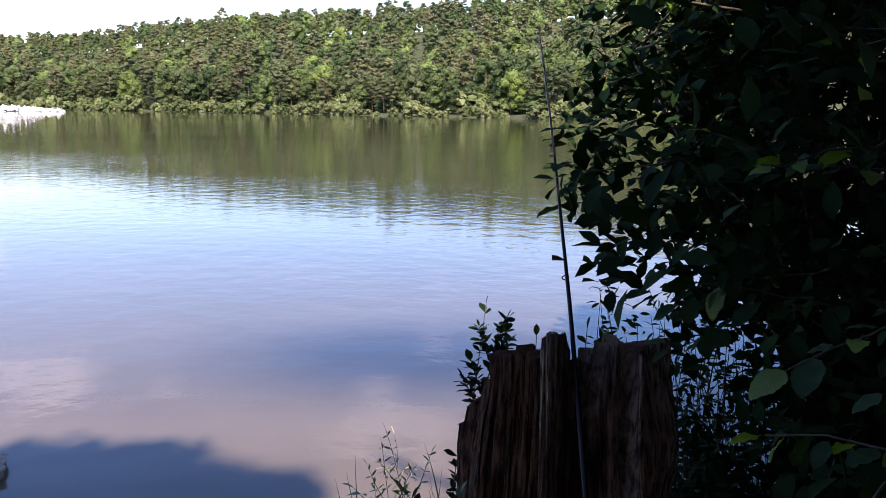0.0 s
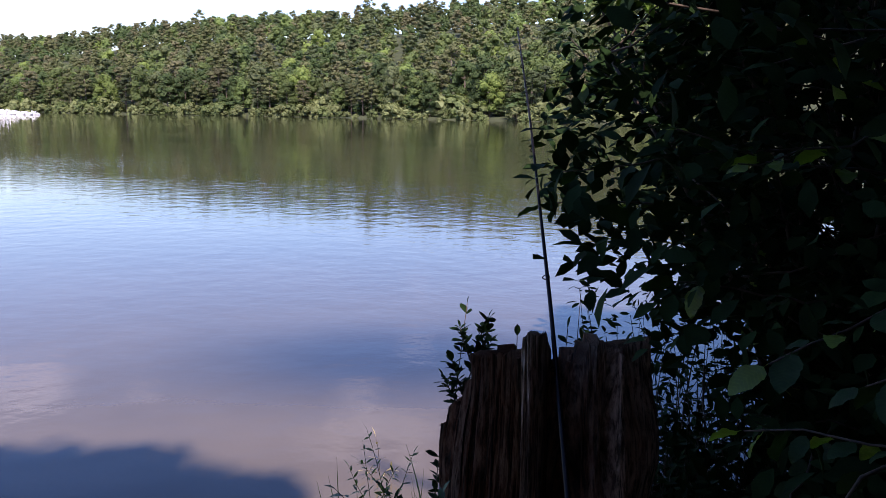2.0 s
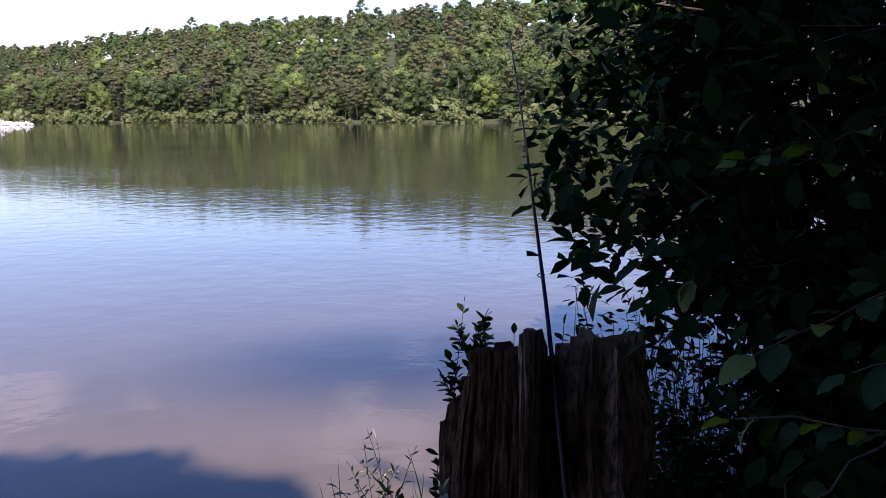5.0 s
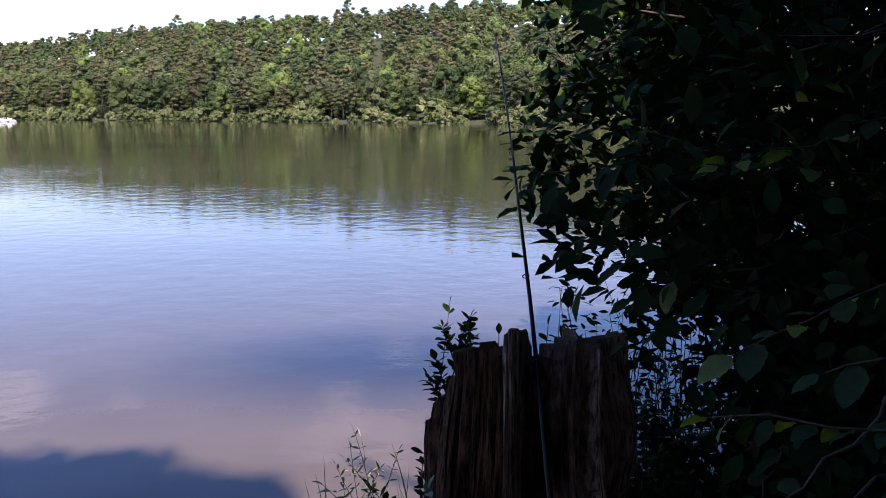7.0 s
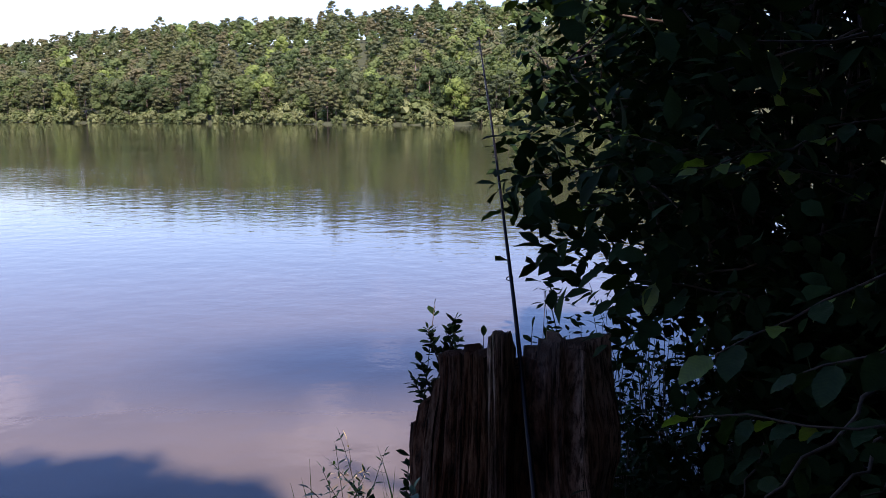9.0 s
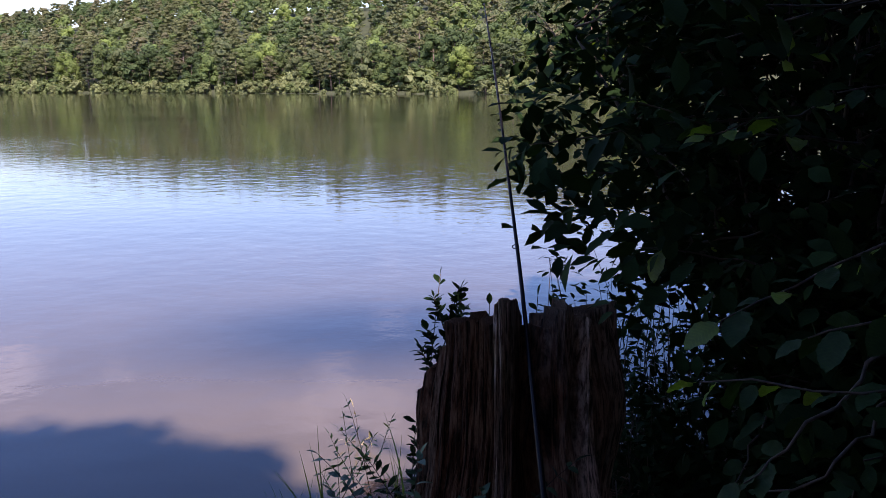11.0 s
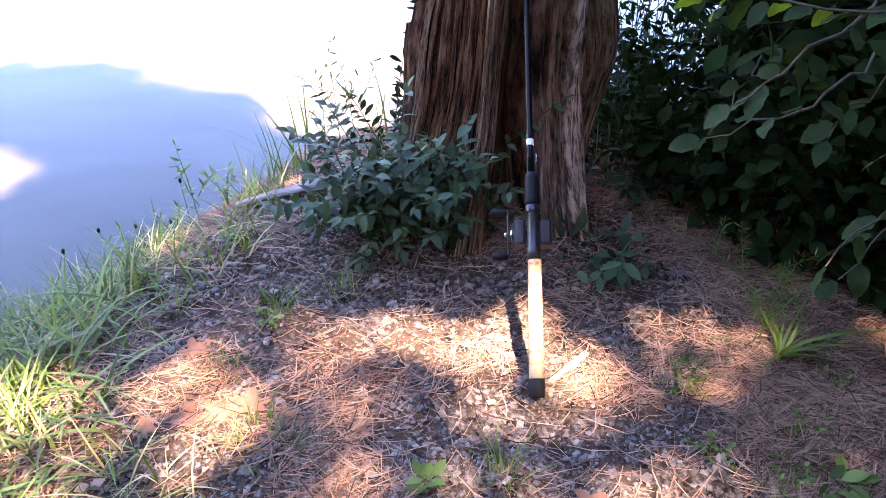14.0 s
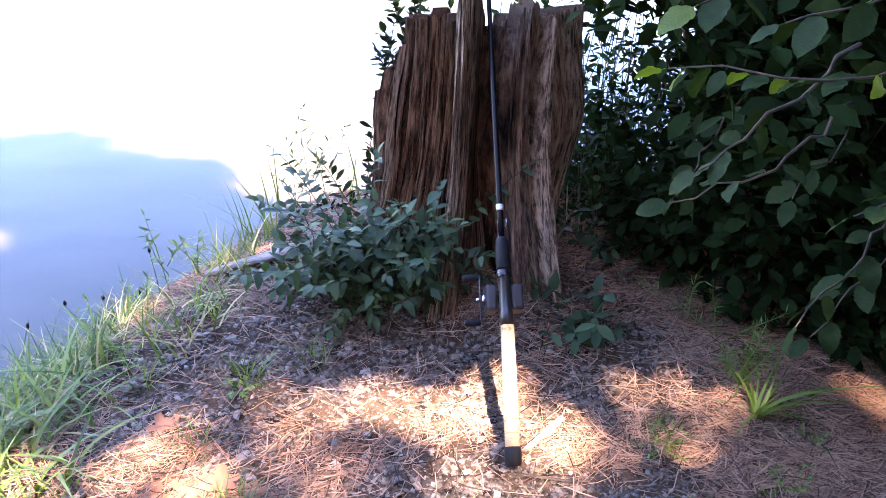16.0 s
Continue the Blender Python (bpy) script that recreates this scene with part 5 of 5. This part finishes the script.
leafy_plant("broadleaf_weed", "shaded weed with narrow leaves behind the stump", "weed", (0.66, 2.0, -0.02), vs, leaf(0.05, 0.022, 0.2, 0.2, 0.45, 4), VINE, 4, seed=6)
# saplings behind the stump, by the water
leafy_plant("sapling", "slim sapling with small rounded leaves by the water", "sapling", (-0.035, 2.36, -0.2),
            [((0, 0, 0), (0.16, 0.0, 1), 0.88, 0.0), ((0.10, 0, 0.60), (-0.3, -0.1, 1), 0.12, 0.1), ((0.11, 0, 0.64), (0.45, 0, 1), 0.13, 0.1), ((0.12, 0, 0.70), (-0.35, 0.1, 1), 0.11, 0.1),
             ((0.12, 0, 0.68), (0.4, -0.3, 1), 0.15, 0.1), ((0.09, 0, 0.54), (-0.3, 0.1, 0.8), 0.12, 0.1), ((0.13, 0, 0.74), (0.35, 0.1, 0.9), 0.10, 0.1), ((0.08, 0, 0.50), (0.2, -0.2, 0.8), 0.14, 0.1)],
            leaf(0.036, 0.021, 0.15, 0.1, 0.55, 4), ALDER_SHADED, 12, seed=2, twig=0.0026, spread=0.8, size=(0.6, 1.2))
leafy_plant("sapling", "low leafy sapling beside the stump's water side", "sapling", (-0.03, 2.28, -0.2),
            [((0, 0, 0), (0.0, 0.0, 1), 0.48, 0.1), ((0, 0, 0.1), (-0.4, 0, 1), 0.26, 0.6), ((0, 0, 0.2), (0.2, 0, 1), 0.22, 0.3), ((0, 0, 0.05), (-0.6, -0.1, 1), 0.25, 0.9)],
            leaf(0.048, 0.022, 0.15, 0.1, 0.6, 4), ALDER_SHADED, 10, seed=3, twig=0.0025)
leafy_plant("sapling", "leafy sapling rising behind the stump top", "sapling", (0.36, 2.42, -0.2),
            [((-0.14, 0, 0), (0.0, 0, 1), 0.76, 0.0), ((0, 0, 0), (0.0, 0.0, 1), 0.79, 0.0), ((0.075, 0, 0), (0.0, 0.0, 1), 0.75, 0.0), ((-0.12, 0, 0.6), (-0.5, 0, 0.6), 0.10, 0.2), ((0.10, 0, 0.55), (0.3, 0, 0.9), 0.22, 0.2), ((0.03, 0, 0.6), (0.5, 0.1, 0.7), 0.16, 0.2)],
            leaf(0.045, 0.025, 0.15, 0.15, 0.55, 4), ALDER_SHADED, 7, seed=12, twig=0.003)
# bank weeds
NARROW = leaf(0.028, 0.008, 0.1, 0.2, 0.45, 3)
for k, (x, y, h) in enumerate(((-0.56, 1.95, 0.27), (-0.50, 2.02, 0.18), (-0.62, 1.88, 0.16), (-0.70, 1.75, 0.17), (-0.18, 2.2, 0.36), (-0.13, 2.25, 0.38), (-0.22, 2.15, 0.25))):
    leafy_plant("bank_weed", "thin upright weed with narrow leaves at the water's edge", "weed", (x, y, top_z(x, y) - 0.01),
                [((0, 0, 0), (vr.uniform(-0.2, 0.15), vr.uniform(-0.1, 0.1), 1), h, 0.1), ((0, 0, h * 0.3), (-0.5, 0, 1), h * 0.5, 0.1), ((0, 0, h * 0.4), (0.5, 0, 1), h * 0.4, 0.1)],
                NARROW, GRASS, 7, GRASS, seed=40 + k, twig=0.0014)
for k, (x, y, h, lean) in enumerate(((-0.58, 1.93, 0.16, -0.12), (-0.66, 1.80, 0.11, -0.3), (-0.70, 1.74, 0.13, -0.5), (-0.64, 1.86, 0.10, 0.2), (-0.78, 1.62, 0.14, -0.2))):
    e = thing("seed_stalk", "bare dark stalk with a small black seed head", "weed", (x, y, top_z(x, y) - 0.005), group="seed stalks")
    pts = [(0, 0, 0), (lean * h * 0.4, 0, h * 0.55), (lean * h, 0.01, h)]
    part("stalk", mesh_of("stalk", *tube(pts, [0.0014, 0.0011, 0.0008], 5), TWIG, True), e)
    part("seed_head", mesh_of("seed_head", *moved(lathe([(0.0015, 0), (0.0045, 0.005), (0.004, 0.011), (0.0015, 0.015)], 7), Matrix.Translation(pts[-1])), RUBBER, True), e)
LONG = [mesh_of("blade", *blade(*b)[:2], GRASS, True) for b in ((0.26, 0.006, 0.25, 6), (0.24, 0.006, 0.9, 6), (0.30, 0.005, 0.15, 6), (0.20, 0.006, 0.5, 6))]
for x, y, n, sc in ((-0.36, 2.12, 16, 1.0), (-0.30, 2.15, 10, 1.1), (-0.45, 2.05, 9, 0.8), (-0.06, 2.3, 9, 1.0)):
    q = np.random.default_rng(int(abs(x * 100)))
    e = thing("sedge_clump", "clump of long arching grass blades by the water", "grass", (x, y, top_z(x, y) - 0.005), group="sedge clumps")
    for k in range(n):
        ob = part("blade", LONG[k % 4], e)
        ob.matrix_local = Matrix(turn((0.02 * q.normal(), 0.02 * q.normal(), 0), q.uniform(0, 6.28), q.normal() * 0.1, q.normal() * 0.1, sc * q.uniform(0.6, 1.1)).tolist())
# strap-leaved plant with a feathery shoot
e = thing("strap_plant", "bright green strap-leaved plant among needles", "plant", (0.815, 1.275, top_z(0.815, 1.275) - 0.005))
q = np.random.default_rng(9)
for k in range(17):
    a = q.uniform(0, 6.28)
    bl = blade(q.uniform(0.09, 0.17), 0.008, q.uniform(0.4, 1.5), 6)
    part("leaf", mesh_of("leaf", *moved(bl, Matrix(turn((0, 0, 0), a, -0.1, q.normal() * 0.15).tolist()))[:2], LILY, True), e)
part("leaf", mesh_of("leaf", *moved(blade(0.21, 0.012, 1.4, 6), Matrix.Rotation(-1.75, 4, "Z"))[:2], LILY, True), e)
FEATHER = leaf(0.026, 0.0035, 0.1, 0.1, 0.5, 2)
leafy_plant("conifer_seedling", "feathery yellow-green seedling in the needles", "seedling", (0.79, 1.33, top_z(0.79, 1.33) - 0.005),
            [((0, 0, 0), (0.05, 0, 1), 0.19, 0.05), ((0, 0, 0.05), (0.6, -0.2, 1), 0.12, 0.1), ((0, 0, 0.05), (-0.6, 0, 1), 0.11, 0.1), ((0, 0, 0.08), (0.3, 0.3, 1), 0.10, 0.1)], FEATHER, LILY, 26, LILY, seed=71, twig=0.002)
leafy_plant("conifer_seedling", "sprawling feathery green sprig under the shrub", "seedling", (0.84, 1.56, top_z(0.84, 1.56)),
            [((0, 0, 0), (-0.6, 0.5, 0.6), 0.24, 0.4), ((0, 0, 0), (-0.2, 0.2, 1.0), 0.15, 0.3), ((-0.06, 0.06, 0.02), (0, 0, 1), 0.12, 0.1), ((0.03, 0, 0), (0.4, -0.3, 0.8), 0.16, 0.4)], FEATHER, GRASS, 22, GRASS, seed=72, twig=0.0018)
TINY = leaf(0.014, 0.009, 0.1, 0.1, 0.5, 3)
for k, (x, y, sc) in enumerate(((0.575, 1.19, 1), (0.63, 1.25, 0.8), (0.83, 1.12, 1), (0.79, 1.06, 1), (0.585, 1.01, 0.9), (0.69, 0.92, 1), (0.74, 0.99, 0.8), (-0.28, 1.38, 0.6), (0.9, 1.2, 0.8), (0.66, 0.86, 0.9))):
    leafy_plant("ground_weed", "tiny low weed with oval leaflets on the needles", "weed", (x, y, top_z(x, y) - 0.003),
                [((0, 0, 0), (math.cos(b), math.sin(b), 1.1), 0.055 * sc, 1.2) for b in (0.3, 1.6, 2.8, 4.1, 5.3)], TINY, GRASS, 5, GRASS, seed=90 + k, twig=0.0009)
leafy_plant("broadleaf_weed", "small rosette of broad green leaves on the bank", "weed", (0.80, 0.935, top_z(0.8, 0.935)), [((0, 0, 0), (math.cos(b), math.sin(b), 0.7), 0.03, 0.5) for b in range(6)],
            leaf(0.05, 0.026, 0.15, 0.2, 0.5, 4), GRASS, 1, GRASS, seed=77)
leafy_plant("broadleaf_weed", "two-leaved green seedling on the gravel", "weed", (0.05, 0.935, top_z(0.05, 0.935)), [((0, 0, 0), (math.cos(b), math.sin(b), 1.2), 0.02, 0.5) for b in (0.4, 2.2, 4.4)],
            leaf(0.036, 0.02, 0.15, 0.2, 0.5, 4), LILY, 1, GRASS, seed=78)


# ---- loose pieces ----
def log_piece(name, label, a, b, r0, r1, mat, cat="driftwood", seed=1):
    A, B = Vector(a), Vector(b)
    V, F = [], []
    n, k = 22, 14
    d = (B - A).normalized()
    s = d.cross(Vector((0, 0, 1))).normalized()
    u = s.cross(d)
    for i in range(n + 1):
        t = i / n
        r = r0 + (r1 - r0) * t
        c = A.lerp(B, t) - A
        for j in range(k):
            w = 6.283 * j / k
            q = r * (1 + 0.28 * noise.noise((math.cos(w) * 2, math.sin(w) * 2, t * 3 + seed)) + 0.10 * noise.noise((w * 5, t * 8, seed)))
            V.append(tuple(c + s * q * math.cos(w) * 1.3 + u * q * math.sin(w) * 0.75 + d * (0.02 * noise.noise((w * 2, i * 9, seed)) if i in (0, n) else 0)))
    for i in range(n):
        for j in range(k):
            F.append((i * k + j, i * k + (j + 1) % k, (i + 1) * k + (j + 1) % k, (i + 1) * k + j))
    F += [tuple(range(k))[::-1], tuple(range(n * k, (n + 1) * k))]
    return thing(name, label, cat, a, me=mesh_of(name, V, F, mat, True))


log_piece("driftwood_log", "bleached grey driftwood log at the water's edge", (-0.44, 1.88, top_z(-0.44, 1.88) + 0.022), (-0.10, 1.97, top_z(-0.10, 1.97) + 0.02), 0.009, 0.022, GREYWOOD)
log_piece("twig", "short broken stick on the ground", (0.31, 1.20, top_z(0.31, 1.20) + 0.006), (0.40, 1.29, top_z(0.40, 1.29) + 0.008), 0.005, 0.006, GREYWOOD, "stick", 3)
log_piece("twig", "thin dark stick beside the rod butt", (0.28, 1.135, top_z(0.28, 1.135) + 0.004), (0.41, 1.10, top_z(0.41, 1.10) + 0.004), 0.003, 0.002, TWIG, "stick", 4)
log_piece("twig", "bleached chip of wood on the needles", (0.56, 1.33, top_z(0.56, 1.33) + 0.005), (0.60, 1.30, top_z(0.60, 1.30) + 0.005), 0.005, 0.004, GREYWOOD, "stick", 5)
log_piece("twig", "dark stick lying on the gravel", (-0.23, 1.68, top_z(-0.23, 1.68) + 0.005), (-0.20, 1.80, top_z(-0.20, 1.80) + 0.006), 0.005, 0.004, TWIG, "stick", 6)
def dry_leaf(seed):
    """A lobed, curled fallen leaf."""
    V, F, U = [(0, 0, 0.004)], [], [(0.5, 0.5)]
    n = 30
    for ring, q in ((0, 0.5), (1, 1.0)):
        for k in range(n):
            w = 6.283 * k / n
            r = q * 0.034 * (1 + (0.26 * math.cos(5 * w) + 0.10 * math.cos(13 * w + seed)) * q) * (1.25 if math.cos(w) > 0 else 1)
            x, y = r * math.cos(w), r * math.sin(w) * 0.8
            V.append((x, y, 0.006 * noise.noise((x * 60, y * 60, seed)) + 5.0 * q * y * y))
            U.append((0.5 + 12 * x, 0.5 + 12 * y))
    for k in range(n):
        k2 = (k + 1) % n
        F += [(0, 1 + k, 1 + k2), (1 + k, 1 + n + k, 1 + n + k2, 1 + k2)]
    return V, F, U


for x, y, sz, a in ((-0.40, 1.08, 0.9, 0.3), (-0.34, 1.10, 0.8, 1.4), (-0.46, 1.05, 0.6, 2.2), (-0.17, 1.09, 0.5, 4.0), (0.33, 0.87, 0.9, 2.0), (-0.28, 1.12, 0.9, 2.9), (-0.22, 1.10, 0.6, 5.1), (-0.42, 1.27, 0.8, 0.9)):
    v, f, u = dry_leaf(x * 7 + y)
    thing("dead_leaf", "flat dry orange-brown fallen leaf", "leaf", group="fallen leaves",
          me=mesh_of("dead_leaf", v, f, DEADLEAF, True, u)).matrix_world = Matrix(turn((x, y, top_z(x, y) + 0.008), a, 0.03, 0.05, sz).tolist())
# concrete block at the water
bm = bmesh.new()
bmesh.ops.create_cube(bm, size=1)
bmesh.ops.subdivide_edges(bm, edges=bm.edges, cuts=7, use_grid_fill=True)
for v in bm.verts:
    c = v.co.copy()
    v.co = Vector((c.x * 0.55, c.y * 0.42, c.z * 0.42)) * (1 + 0.10 * noise.noise(c * 4) + 0.06 * noise.noise(c * 11))
cm = bpy.data.meshes.new("concrete_block")
bm.to_mesh(cm)
bm.free()
cm.materials.append(CONCRETE)
ob = thing("concrete_block", "broken sunlit concrete block standing in the shallows", "block", (-2.14, 3.02, -0.465), me=cm)
ob.rotation_euler = (0.05, 0.04, 0.35)
# reeds out in the water
q = np.random.default_rng(4)
e = thing("reed_clump", "sparse green reeds standing in the lake", "reeds", (-5.75, 9.2, WATER_Z))
rb = [((q.normal() * 0.14 - 0.15, q.normal() * 0.14, -0.05), (q.normal() * 0.1, q.normal() * 0.1, 1), q.uniform(0.3, 0.55), 0.1) for k in range(16)]
bits = [tube([s, tuple(Vector(s) + Vector(w).normalized() * L)], [0.004, 0.0015], 4) for s, w, L, d in rb]
part("stem", mesh_of("stem", *joined(bits), GRASS, True), e)
part("foliage", heap("foliage", [(leaf(0.10, 0.016, 0.1, 0.2, 0.4, 3), [aim(Vector(s) + Vector(w).normalized() * L * q.uniform(0.3, 1), (q.normal(), q.normal(), 0.9), 0, q.uniform(0.6, 1.2)) for s, w, L, d in rb for k in range(9)])], GRASS), e)
# shoot standing in the shallows
leafy_plant("water_shoot", "pale thin shoot standing out of the shallow water", "weed", (-0.27, 3.36, WATER_Z - 0.02),
            [((0, 0, 0), (0.0, 0.1, 1), 0.16, 0.3), ((0, 0, 0), (0.5, -0.4, 0.4), 0.12, 0.2), ((0.02, 0, 0), (-0.4, -0.3, 0.3), 0.1, 0.2)], leaf(0.05, 0.008, 0.1, 0.2, 0.45, 3), STRAW, 2, TWIG, seed=31, twig=0.0018)


# ---- rocky spit ----
def spit():
    sr = np.random.default_rng(14)
    tip, back = np.array((-77.4, 155.0)), np.array((-190.0, 118.0))
    V, F = [], []
    n, k = 40, 9
    for i in range(n + 1):
        t = i / n
        c = tip + (back - tip) * t
        w, h = 1.0 + 9 * min(1, t * 5) , 0.25 + 1.35 * min(1, t * 6)
        for j in range(k):
            a = -1 + 2 * j / (k - 1)
            V.append((c[0] - 0.28 * a * w, c[1] + 0.96 * a * w, WATER_Z - 0.3 + (h + 0.3) * (1 - a * a) ** 0.6 + 0.05 * sr.normal()))
    for i in range(n):
        for j in range(k - 1):
            F.append((i * k + j, i * k + j + 1, (i + 1) * k + j + 1, (i + 1) * k + j))
    grassy = leafy("spit_grass", (0.20, 0.20, 0.06), (0.34, 0.30, 0.11), through=0.1, rough=0.9, spread=0.4)
    thing("spit", "low grassy spit of land running into the lake", "spit", kind="structure", me=mesh_of("spit", V, F, grassy, True))
    g = [[] for _ in stones]
    for m in range(1700):
        t = sr.random() ** 1.1
        c = tip + (back - tip) * t
        w, h = 1.0 + 9 * min(1, t * 5), 0.25 + 1.35 * min(1, t * 6)
        a = -sr.uniform(0.35, 1.0)
        g[m % 6].append(turn((c[0] - 0.28 * a * w, c[1] + 0.96 * a * w, WATER_Z - 0.3 + (h + 0.3) * (1 - a * a) ** 0.6 + 0.05), sr.uniform(0, 6.28), sr.normal() * 0.4, sr.normal() * 0.4, sr.uniform(0.45, 1.0)))
    thing("riprap", "bank of tumbled white stones round the spit", "stones", kind="stuff", me=heap("riprap", list(zip(stones, g)), RIPRAP))
    e = thing("lake_shed", "long low dark shed standing on the spit", "shed", (-101.0, 152.0, 0.9))
    part("wall", mesh_of("wall", *box(-9, 9, -2, 2, 0, 2.3, 0.03), SHED), e)
    part("roof", mesh_of("roof", *box(-9.4, 9.4, -2.5, 2.5, 2.3, 2.5, 0.03), CONCRETE), e, "pale flat roof")


spit()
